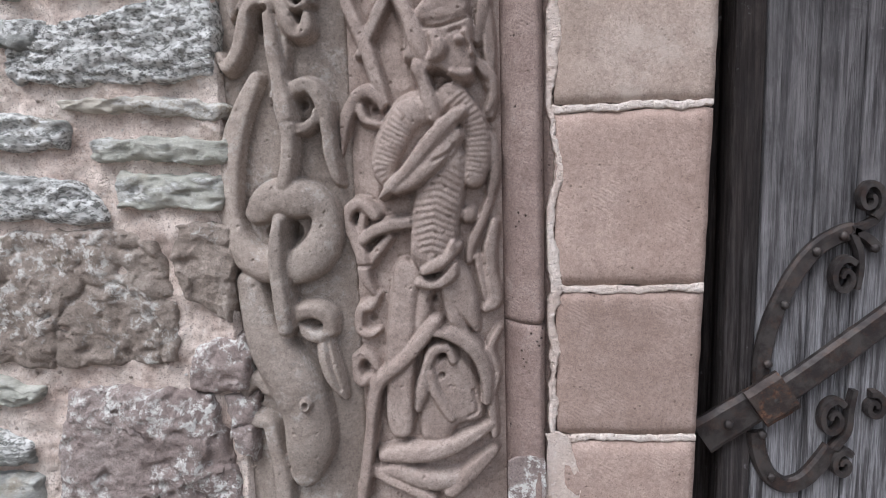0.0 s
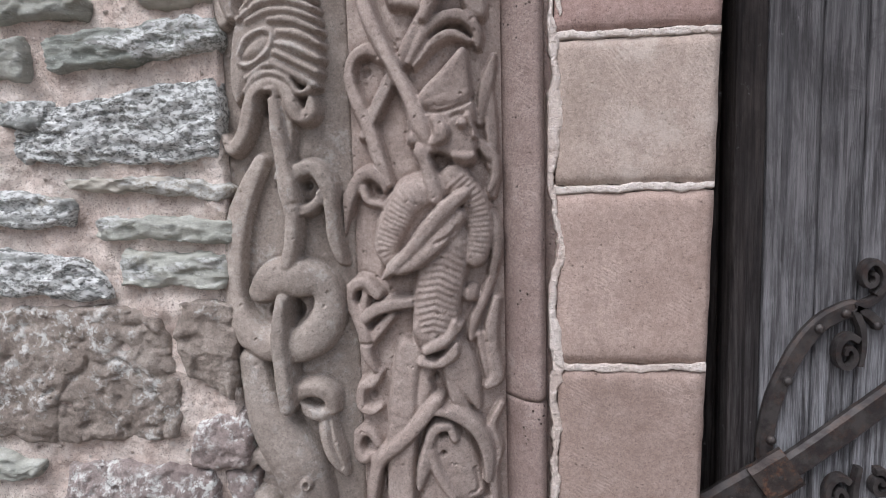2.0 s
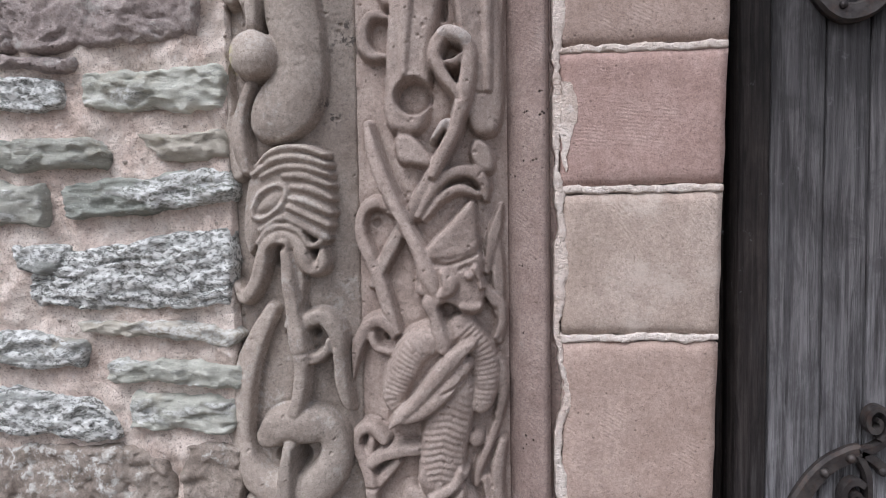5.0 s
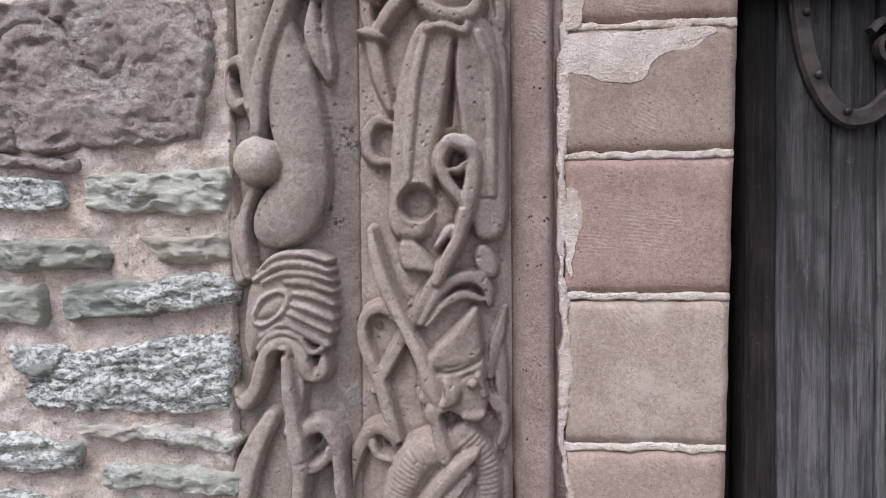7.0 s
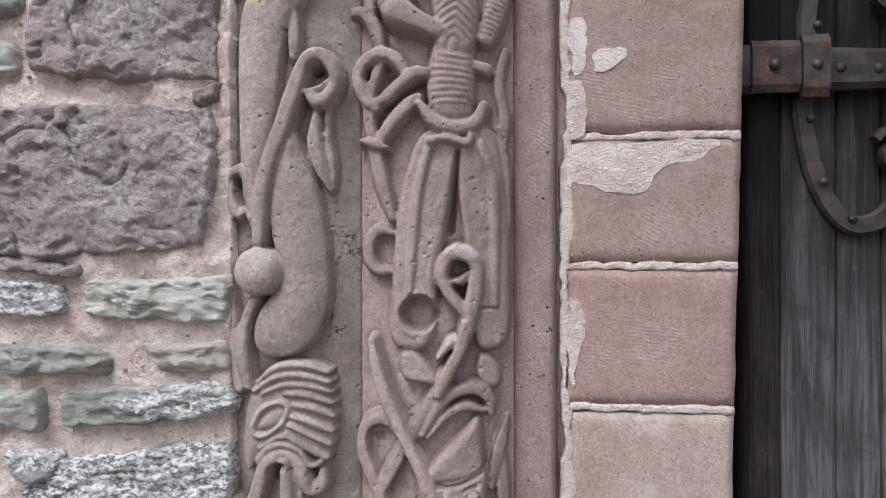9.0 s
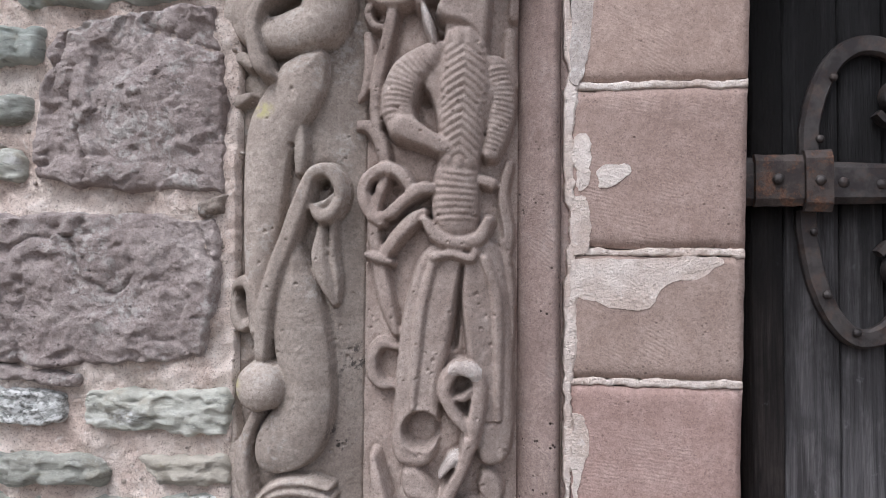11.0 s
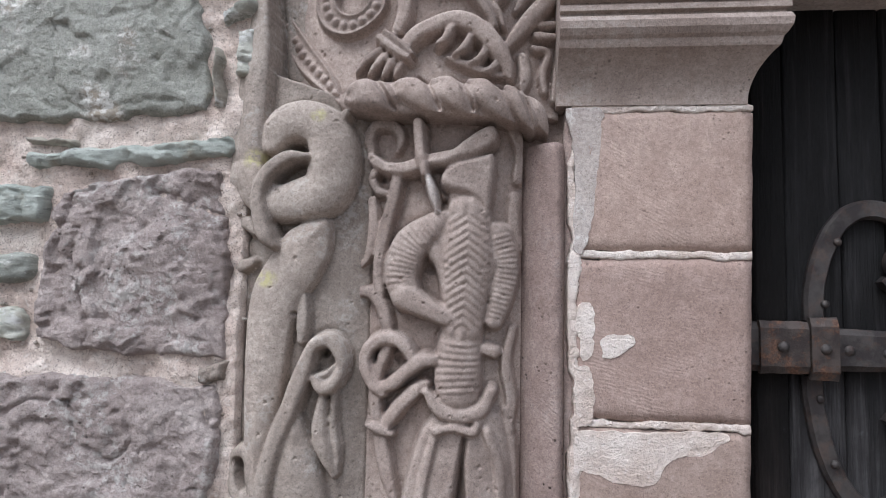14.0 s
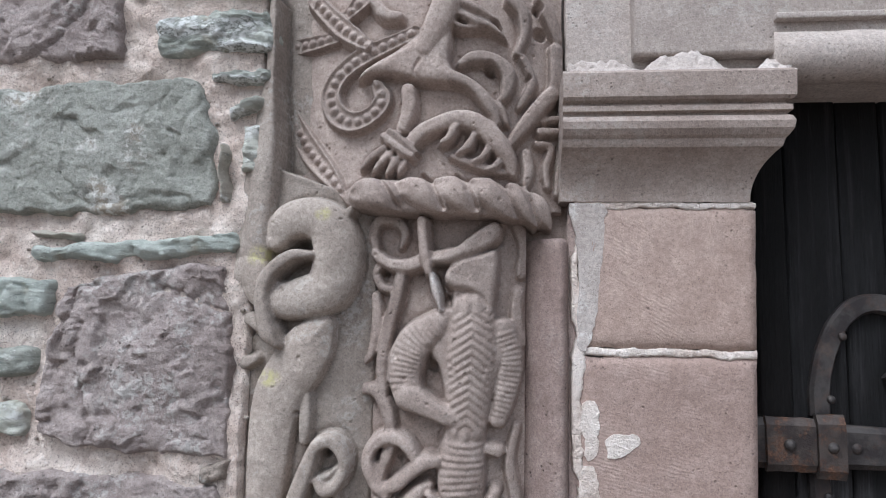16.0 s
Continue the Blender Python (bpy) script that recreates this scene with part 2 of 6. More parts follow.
CARVED = sandstone("carved_sandstone", (0.258, 0.206, 0.182), (0.330, 0.272, 0.243), (0.400, 0.340, 0.306), 0.22, 0.05, 0.0, mould=((-0.053, 1.309, 0.030, 0.045), (-0.071, 1.200, 0.022, 0.030)))
CARVED_MOSSY = sandstone("carved_sandstone_mossy", (0.255, 0.215, 0.188), (0.325, 0.281, 0.248), (0.400, 0.355, 0.316), 0.2, 0.22, 0.0, mould=((-0.053, 1.309, 0.030, 0.045), (-0.071, 1.200, 0.022, 0.030)),
                         lichen_spots=((-0.212, 1.278, 0.020, 0.022), (-0.202, 1.846, 0.024, 0.020), (-0.106, 1.908, 0.016, 0.014), (-0.180, 1.672, 0.026, 0.016)))
GREYSTONE = sandstone("grey_sandstone", (0.330, 0.285, 0.258), (0.415, 0.365, 0.335), (0.490, 0.440, 0.408), 0.4, 0.2, 0.0)
ROLLSTONE = sandstone("roll_sandstone", (0.185, 0.136, 0.122), (0.245, 0.188, 0.170), (0.310, 0.248, 0.224), 1.0, 0.06, 0.0, 55)
ASHLAR = sandstone("ashlar_sandstone", (0.298, 0.220, 0.188), (0.366, 0.279, 0.242), (0.438, 0.344, 0.303), 0.45, 0.0, 0.0, 62)
ASHLAR_RED = sandstone("red_ashlar_sandstone", (0.275, 0.188, 0.166), (0.340, 0.240, 0.215), (0.390, 0.290, 0.262), 0.4, 0.0, 0.0, 84)
ASHLAR_PALE = sandstone("pale_ashlar_sandstone", (0.310, 0.248, 0.210), (0.385, 0.312, 0.270), (0.470, 0.395, 0.348), 0.25, 0.0, 0.0, 35, wash=(0.58, 0.51, 0.455))
ASHLAR_BROWN = sandstone("brown_ashlar_sandstone", (0.284, 0.206, 0.178), (0.350, 0.260, 0.228), (0.415, 0.320, 0.284), 0.5, 0.0, 0.0, 78)
RUBBLE_GREEN = schist("green_rubble", (0.205, 0.208, 0.182), (0.370, 0.374, 0.332), (0.530, 0.534, 0.486), 0.40)
RUBBLE_LICHEN = schist("lichened_rubble", (0.105, 0.108, 0.100), (0.245, 0.252, 0.238), (0.450, 0.460, 0.440), 1.35)
RUBBLE_BROWN = sandstone("brown_rubble", (0.225, 0.186, 0.160), (0.345, 0.295, 0.258), (0.475, 0.425, 0.378), 0.4, 0.85, 0.1, None, 0.0055)
RUBBLE_CRUSTED = sandstone("crusted_rubble", (0.200, 0.160, 0.150), (0.310, 0.260, 0.246), (0.430, 0.380, 0.360), 0.4, 1.9, 0.0, None, 0.005)
RUBBLE_PURPLE = sandstone("purple_rubble", (0.290, 0.241, 0.230), (0.440, 0.375, 0.358), (0.600, 0.532, 0.506), 0.45, 0.5, 0.0, None, 0.0068)
RUBBLE_DARK = schist("dark_green_rubble", (0.095, 0.102, 0.090), (0.225, 0.236, 0.212), (0.395, 0.408, 0.372), 0.75)
GREEN_BLOCK = sandstone("green_block", (0.235, 0.242, 0.214), (0.355, 0.366, 0.330), (0.475, 0.488, 0.448), 0.3, 0.7, 0.1, None, 0.004, wash=(0.36, 0.29, 0.24))
IMPOST_STONE = sandstone("impost_sandstone", (0.262, 0.212, 0.187), (0.338, 0.282, 0.252), (0.412, 0.354, 0.322), 0.55, 0.12, 0.0)
PALE_STONE = sandstone("pale_repair", (0.36, 0.31, 0.285), (0.48, 0.43, 0.40), (0.62, 0.57, 0.54), 0.3, 0.6, 0.0)
RUBBLE_TEAL = schist("teal_rubble", (0.185, 0.202, 0.184), (0.310, 0.336, 0.308), (0.430, 0.458, 0.424), 0.30)
RUBBLE_OLIVE = schist("olive_rubble", (0.230, 0.212, 0.176), (0.350, 0.326, 0.280), (0.470, 0.446, 0.390), 0.25)
BED_MORTAR = mortar("pink_lime_mortar", (0.620, 0.505, 0.445), (0.860, 0.770, 0.700))
POINTING = mortar("white_lime_pointing", (0.620, 0.515, 0.455), (0.840, 0.760, 0.700), 0.3)
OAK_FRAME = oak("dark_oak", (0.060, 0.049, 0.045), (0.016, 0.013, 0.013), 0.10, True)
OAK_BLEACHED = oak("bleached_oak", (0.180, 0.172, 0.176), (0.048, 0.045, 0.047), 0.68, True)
IRON = iron("wrought_iron", (0.045, 0.040, 0.040), (0.085, 0.078, 0.075), 0.15)
IRON_RUST = iron("rusty_iron", (0.05, 0.042, 0.04), (0.09, 0.075, 0.068), 0.55)


# ---- building functions ----
def part(name, bm, material, parent, label="", smooth=True):
    me = bpy.data.meshes.new(name)
    bm.to_mesh(me)
    bm.free()
    if smooth:
        me.polygons.foreach_set("use_smooth", [True] * len(me.polygons))
    me.materials.append(material)
    ob = new(name, me)
    if parent is not None:
        ob.parent = parent
    if label:
        tagged(ob, label)
    return ob


def thing(name, label, category, place=(0, 0, 0), group="", kind=""):
    ob = new(name)
    ob.location = place
    return tagged(ob, label, category, group, kind)


def box_bm(x0, x1, y0, y1, z0, z1, bevel=0.0, seg=2):
    bm = bmesh.new()
    bmesh.ops.create_cube(bm, size=1.0)
    for v in bm.verts:
        v.co = Vector(((x0 + x1) / 2 + v.co.x * (x1 - x0), (y0 + y1) / 2 + v.co.y * (y1 - y0), (z0 + z1) / 2 + v.co.z * (z1 - z0)))
    if bevel:
        bmesh.ops.bevel(bm, geom=bm.edges[:], offset=bevel, segments=seg, affect="EDGES", profile=0.6)
    return bm


def spline(points, n):
    """n points, evenly in parameter, on a smooth curve through the given ones (any dimension)."""
    p = np.array(points, float)
    p = np.vstack([2 * p[0] - p[1], p, 2 * p[-1] - p[-2]])
    out = []
    for s in np.linspace(0, len(points) - 1 - 1e-9, n):
        i, f = int(s), s - int(s)
        a, b, c, d = p[i], p[i + 1], p[i + 2], p[i + 3]
        out.append(0.5 * (2 * b + (c - a) * f + (2 * a - 5 * b + 4 * c - d) * f * f + (3 * b - a - 3 * c + d) * f ** 3))
    return np.array(out)


def add_tube(bm, path, radii, sides=10, flat=1.0):
    """A closed tube along path (n x 3); flat squeezes it towards the wall (y)."""
    n = len(path)
    rings = []
    for i in range(n):
        t = Vector(path[min(i + 1, n - 1)]) - Vector(path[max(i - 1, 0)])
        if t.length < 1e-9:
            t = Vector((0, 0, 1))
        t.normalize()
        out = Vector((0, -1, 0))
        side = t.cross(out)
        if side.length < 0.15:
            side = Vector((1, 0, 0)) - t * t.x
        side.normalize()
        up = side.cross(t).normalized()
        ring = []
        for k in range(sides):
            a = 2 * math.pi * k / sides
            ring.append(bm.verts.new(Vector(path[i]) + side * (math.cos(a) * radii[i]) + up * (math.sin(a) * radii[i] * flat)))
        rings.append(ring)
    for a, b in zip(rings, rings[1:]):
        for k in range(sides):
            bm.faces.new((a[k], a[(k + 1) % sides], b[(k + 1) % sides], b[k]))
    bm.faces.new(list(reversed(rings[0])))
    bm.faces.new(rings[-1])


def add_ball(bm, c, r, seg=14):
    made = bmesh.ops.create_uvsphere(bm, u_segments=seg, v_segments=max(6, seg // 2 + 1), radius=1.0)["verts"]
    for v in made:
        v.co = Vector((c[0] + v.co.x * r[0], c[1] + v.co.y * r[1], c[2] + v.co.z * r[2]))


def rough_slab(name, corners, front, back, material, parent, seed, bulge=0.008, rough=0.006, edge=0.010, layered=False):
    """A roughly dressed stone: four corners (x, z) clockwise from upper left, worn edges, a broken and uneven face."""
    (ax, az), (bx, bz), (cx, cz), (dx, dz) = corners
    w, h = max(abs(bx - ax), abs(cx - dx)), max(abs(az - dz), abs(bz - cz))
    nu = max(10, min(120, int(w / 0.0031)))
    nv = max(8, min(90, int(h / 0.0031)))
    verts, faces = [], []
    off = Vector((seed * 3.7, seed * 1.3, seed * 2.1))
    grow = 1.05
    for j in range(nv + 1):
        for i in range(nu + 1):
            u, v = i / nu, j / nv
            uu, vv = 2 * u - 1, 2 * v - 1
            k = grow - 0.09 * (uu * uu * vv * vv)
            u2, v2 = (uu * k + 1) / 2, (vv * k + 1) / 2
            x = (ax * (1 - u2) + bx * u2) * (1 - v2) + (dx * (1 - u2) + cx * u2) * v2
            z = (az * (1 - u2) + bz * u2) * (1 - v2) + (dz * (1 - u2) + cz * u2) * v2
            e = min(min(u, 1 - u) * w, min(v, 1 - v) * h)
            p = Vector((x, 0, z))
            wob = noise.noise_vector(p * 20 + off) * 0.007 + noise.noise_vector(p * 55 + off) * 0.0040 + noise.noise_vector(p * 130 + off) * 0.0016
            lift = min(1.0, max(0.0, e / (edge * (0.8 + 0.5 * noise.noise(p * 40 + off)))))
            lift = math.sqrt(max(0, 1 - (1 - lift) ** 2))
            d = noise.fractal(p * 13 + off, 0.85, 2.1, 6) * rough * (0.6 if layered else 1.0) + 0.16 * rough * noise.noise(p * 210 + off)
            if layered:
                # broken beds: steps that run along the stone
                q = Vector((x * 9 + 0.4 * noise.noise(p * 30), 0, z * 55 + 1.5 * noise.noise(p * 14 + off))) + off
                d += (noise.noise(q) + 0.7 * noise.noise(q * 2.1) + 0.4 * noise.noise(q * 4.7)) * rough * 0.65
                # flakes split off along the beds
                t = noise.noise(Vector((x * 24, 0, z * 70 + 0.8 * noise.noise(p * 40))) + off * 2.3)
                d += rough * 0.55 * min(1.0, max(0.0, (t + 0.05) / 0.10)) + rough * 0.35 * noise.fractal(Vector((x * 60, 0, z * 150)) + off, 0.5, 2.1, 3)
            else:
                # chips and pick marks
                # broken terraces: one bed has come away from the next
                t = noise.noise(p * 7 + off) + 0.25 * noise.noise(p * 31 + off)
                k2 = min(1.0, max(0.0, (t + 0.035) / 0.07))
                d += rough * 0.8 * k2 * k2 * (3 - 2 * k2)
                t = noise.noise(p * 12 + off * 1.7) + 0.3 * noise.noise(p * 40 + off)
                k2 = min(1.0, max(0.0, (t - 0.12) / 0.06))
                d += rough * 0.25 * k2 * k2 * (3 - 2 * k2)
                # short slanting pick marks
                c = noise.noise(Vector((x * 30 + z * 16, 0, z * 52 - x * 14)) + off)
                d -= rough * 2.6 * max(0.0, c - 0.36)
                c = noise.noise(Vector((x * 62 - z * 20, 0, z * 74)) + off * 0.7)
                d -= rough * 1.5 * max(0.0, c - 0.36)
                # a crack or two
                c = abs(noise.noise(Vector((x * 5 + z * 2.5, 0, z * 4 - x * 3)) + off * 0.37) + 0.10 * noise.noise(p * 30 + off))
                d -= rough * 0.9 * max(0.0, 1 - c / 0.030)
                d += rough * 0.22 * noise.noise(p * 95 + off)
            y = front + (1 - lift) * (back - front) - lift * (bulge * math.sin(math.pi * u) ** 0.5 * math.sin(math.pi * v) ** 0.5) - d * lift
            verts.append((x + wob.x, y, z + wob.z))
            if j < nv and i < nu:
                a = j * (nu + 1) + i
                faces.append((a, a + nu + 1, a + nu + 2, a + 1))
    n0 = len(verts)
    loop = [i for i in range(nu + 1)] + [(j + 1) * (nu + 1) + nu for j in range(nv)] + [nv * (nu + 1) + nu - 1 - i for i in range(nu)] + [(nv - 1 - j) * (nu + 1) for j in range(nv - 1)]
    for i in loop:
        verts.append((verts[i][0], back + 0.02, verts[i][2]))
    m = len(loop)
    for k in range(m):
        faces.append((loop[k], loop[(k + 1) % m], n0 + (k + 1) % m, n0 + k))
    me = bpy.data.meshes.new(name)
    me.from_pydata(verts, [], faces)
    me.polygons.foreach_set("use_smooth", [True] * len(me.polygons))
    me.materials.append(material)
    ob = new(name, me)
    ob.parent = parent
    return ob


# ---- ground and the masonry behind everything ----
GRAVEL = mortar("path_gravel", (0.150, 0.125, 0.105), (0.230, 0.198, 0.170), 0.6)
FLAG = sandstone("path_flags", (0.24, 0.21, 0.19), (0.30, 0.27, 0.245), (0.36, 0.33, 0.30), 0.5, 0.3)
ground = tagged(part("ground", box_bm(-60, 60, -60, 40, -0.3, 0.0), GRAVEL, None), "trodden brown gravel before the doorway", "ground", kind="structure")


def uneven_sheet(x0, x1, z0, z1, y, amp, cell, scale, seed, thick):
    """A wall skin with an uneven face and a real thickness behind it."""
    bm = bmesh.new()
    nu, nv = int((x1 - x0) / cell), int((z1 - z0) / cell)
    grid = []
    for j in range(nv + 1):
        for i in range(nu + 1):
            x, z = x0 + (x1 - x0) * i / nu, z0 + (z1 - z0) * j / nv
            d = noise.fractal(Vector((x * scale, seed, z * scale)), 0.8, 2.1, 6) * amp
            grid.append(bm.verts.new((x, y - d, z)))
    for j in range(nv):
        for i in range(nu):
            a = j * (nu + 1) + i
            bm.faces.new((grid[a], grid[a + 1], grid[a + nu + 2], grid[a + nu + 1]))
    rim = [e for e in bm.edges if e.is_boundary]
    made = bmesh.ops.extrude_edge_only(bm, edges=rim)["geom"]
    for v in made:
        if isinstance(v, bmesh.types.BMVert):
            v.co.y = y + thick
    bmesh.ops.holes_fill(bm, edges=[e for e in bm.edges if e.is_boundary], sides=0)
    bmesh.ops.recalc_face_normals(bm, faces=bm.faces[:])
    return bm


wall_west = tagged(part("wall_west", uneven_sheet(-0.95, -0.222, 0.0, 3.4, -0.047, 0.011, 0.0045, 15, 3, 0.55), BED_MORTAR, None),
                   "rubble wall of green and purple stones in pink mortar", "wall", kind="structure")
part("far_bay", box_bm(-6.0, -0.95, -0.06, 0.5, 0.0, 3.4, 0.01), RUBBLE_BROWN, wall_west)
wall_head = tagged(part("wall_head", box_bm(-0.95, 2.6, 0.0, 0.5, 2.75, 3.4, 0.01), RUBBLE_BROWN, None), "rubble wall above the doorway", "wall", kind="structure")
wall_core = tagged(part("wall_core", box_bm(-0.222, 0.47, 0.095, 0.5, 0.0, 2.9), CARVED, None), "sandstone core behind the shafts of the doorway", "wall", kind="structure")
wall_east = tagged(part("wall_east", box_bm(1.50, 6.0, -0.06, 0.5, 0.0, 3.4, 0.01), RUBBLE_BROWN, None), "rubble wall beyond the doorway", "wall", kind="structure")

# ---- plain roll and the dressed jamb ----


def roll_bm(z0, z1, seed):
    bm = bmesh.new()
    nz, na = int((z1 - z0) / 0.008), 22
    rows = []
    for j in range(nz + 1):
        z = z0 + (z1 - z0) * j / nz
        shrink = 0.003 if j in (0, nz) else 0.0
        row = []
        for i in range(na + 1):
            # it swells slowly out of the hollow beside the shaft and turns back sharply at the quirk
            f = i / na
            rise = math.sin(math.pi / 2 * min(1, f / 0.80)) ** 0.9 if f < 0.80 else math.sqrt(max(0.0, 1 - ((f - 0.80) / 0.20) ** 2))
            d = noise.fractal(Vector((f * 4, seed, z * 14)), 0.9, 2.0, 4) * 0.0024
            d += 0.006 * max(0, noise.noise(Vector((f * 6, seed + 5, z * 11))) - 0.3)
            x = 0.166 + 0.0895 * f ** 0.92
            row.append(bm.verts.new((x - (0.002 if shrink else 0), 0.075 - 0.084 * rise * (0.96 if shrink else 1.0) + d, z)))
        rows.append(row)
    for a, b in zip(rows, rows[1:]):
        for i in range(na):
            bm.faces.new((a[i], a[i + 1], b[i + 1], b[i]))
    bm.faces.new(list(reversed(rows[0])))
    bm.faces.new(rows[-1])
    for j in range(len(rows) - 1):
        bm.faces.new((rows[j][na], rows[j][0], rows[j + 1][0], rows[j + 1][na]))
    bmesh.ops.recalc_face_normals(bm, faces=bm.faces[:])
    return bm


roll = thing("roll_moulding", "plain weathered red sandstone roll beside the carved shaft", "moulding", (0, 0, 0), kind="structure")
part("roll_stone", roll_bm(0.0, 0.532, 1), ROLLSTONE, roll)
part("roll_stone", roll_bm(0.534, 1.884, 2), ROLLSTONE, roll)

JOINTS = (0.02, 0.347, 0.586, 0.858, 1.080, 1.286, 1.474, 1.719, 1.937)
jamb = thing("jamb", "dressed pink sandstone jamb with white lime joints", "door jamb", kind="structure")


def edge_x(z):
    """The jamb's arris leans out a little as it rises."""
    return 0.4845 + 0.0250 * (z - 0.347)


def ashlar_bm(z0, z1, x0, seed):
    bm = box_bm(0, 1, 0, 1, 0, 1)
    bmesh.ops.subdivide_edges(bm, edges=bm.edges[:], cuts=15, use_grid_fill=True)
    for v in bm.verts:
        u, d, w = v.co
        z = z0 + (z1 - z0) * w
        x = x0 + (edge_x(z) - x0) * u
        rim = min(u * 0.22, (1 - u) * 0.22, w * (z1 - z0), (1 - w) * (z1 - z0))
        soft = max(0.0, 1 - rim / 0.014)
        p = Vector((x * 30, seed * 2.0, z * 30))
        y = 0.0 + 0.46 * d
        if d < 0.5:
            y = d * 0.3 + 0.0045 * soft ** 2 + noise.fractal(p * 0.4, 1.0, 2.0, 4) * 0.0018 + 0.006 * max(0, noise.noise(p * 0.9) - 0.25) * soft
        else:
            y = 0.46 - (1 - d) * 0.6
        wob = noise.noise_vector(p)
        near = 1.0 if d < 0.3 else 0.0
        v.co = Vector((x + near * (wob.x * (0.0034 if u < 0.5 else 0.0014) - (0.0035 * soft if u > 0.9 else 0)), y, z + near * wob.z * 0.0030 + near * 0.003 * noise.noise(Vector((x * 22, seed, w))) + near * noise.noise(p * 3.1) * 0.0012))
    bmesh.ops.recalc_face_normals(bm, faces=bm.faces[:])
    return bm


def joint_bm(x0, x1, z, seed):
    """A bed joint struck by hand: uneven width, smeared over the arrises here and there."""
    bm = bmesh.new()
    n = int((x1 - x0) / 0.0022)
    rows = []
    for j in range(n + 1):
        x = x0 + (x1 - x0) * j / n
        mid = z + 0.0022 * noise.fractal(Vector((x * 14, seed, 0)), 0.9, 2.0, 3)
        up = 0.0072 + 0.0040 * noise.fractal(Vector((x * 30, seed, 5)), 0.6, 2.1, 5)
        down = 0.0074 + 0.0044 * noise.fractal(Vector((x * 26, seed, 9)), 0.6, 2.1, 5)
        up, down = max(0.0045, min(0.013, up)), max(0.0045, min(0.015, down))
        row = []
        for k in range(7):
            f = k / 6
            y = 0.0040 - 0.0024 * math.sin(math.pi * f) ** 0.5 + 0.0010 * noise.fractal(Vector((x * 130, seed, f * 4)), 0.8, 2.0, 3)
            row.append(bm.verts.new((x, y if 0 < k < 6 else 0.011, mid - down + (up + down) * f)))
        rows.append(row)
    for a, b in zip(rows, rows[1:]):
        for k in range(6):
            bm.faces.new((a[k], a[k + 1], b[k + 1], b[k]))
        bm.faces.new((a[6], a[0], b[0], b[6]))
    bm.faces.new(rows[0])
    bm.faces.new(rows[-1])
    bmesh.ops.recalc_face_normals(bm, faces=bm.faces[:])
    return bm


BLOCKS = (ASHLAR, ASHLAR, ASHLAR, ASHLAR_PALE, ASHLAR_RED, ASHLAR, ASHLAR_BROWN, ASHLAR)
for i, m in enumerate(BLOCKS):
    part("block", ashlar_bm(JOINTS[i] + 0.0058, JOINTS[i + 1] - 0.0058, 0.266 + 0.006 * noise.noise(Vector((i * 3.1, 0, 0))), i + 1), m, jamb)
part("core", box_bm(0.250, 0.474, 0.012, 0.45, 0.0, 1.94), ROLLSTONE, jamb)
for i, z in enumerate(JOINTS[1:]):
    part("joint", joint_bm(0.259, edge_x(z) - 0.004, z, i * 5.3 + 7), POINTING, jamb, "white lime mortar joint")


def ragged_patch(name, outline, proud, material, parent, seed, label="", at=0.0):
    """A smear of lime over the stone face: a ragged outline with a thin broken edge."""
    c = Vector((sum(p[0] for p in outline) / len(outline), 0, sum(p[1] for p in outline) / len(outline)))
    ring = spline(list(outline) + [outline[0]], 9 * len(outline))[:-1]
    bm = bmesh.new()
    loops = []
    for k, (s, y) in enumerate(((1.0, 0.004), (0.985, -proud))):
        loop = []
        for x, z in ring:
            p = Vector((x, seed, z))
            j = noise.noise_vector(p * 60) * 0.0042 + noise.noise_vector(p * 140) * 0.0022 + noise.noise_vector(p * 330) * 0.0010
            q = c + (Vector((x, 0, z)) - c) * s
            j = j * (1.0 if k < 2 else s)
            loop.append(bm.verts.new((q.x + j.x, at + y + (noise.noise(q * 90) * proud * 0.45 if k else 0), q.z + j.z)))
        loops.append(loop)
    for a, b in zip(loops, loops[1:]):
        for k in range(len(a)):
            bm.faces.new((a[k], a[(k + 1) % len(a)], b[(k + 1) % len(a)], b[k]))
    bm.faces.new(loops[-1])
    bmesh.ops.recalc_face_normals(bm, faces=bm.faces[:])
    return part(name, bm, material, parent, label, smooth=False)


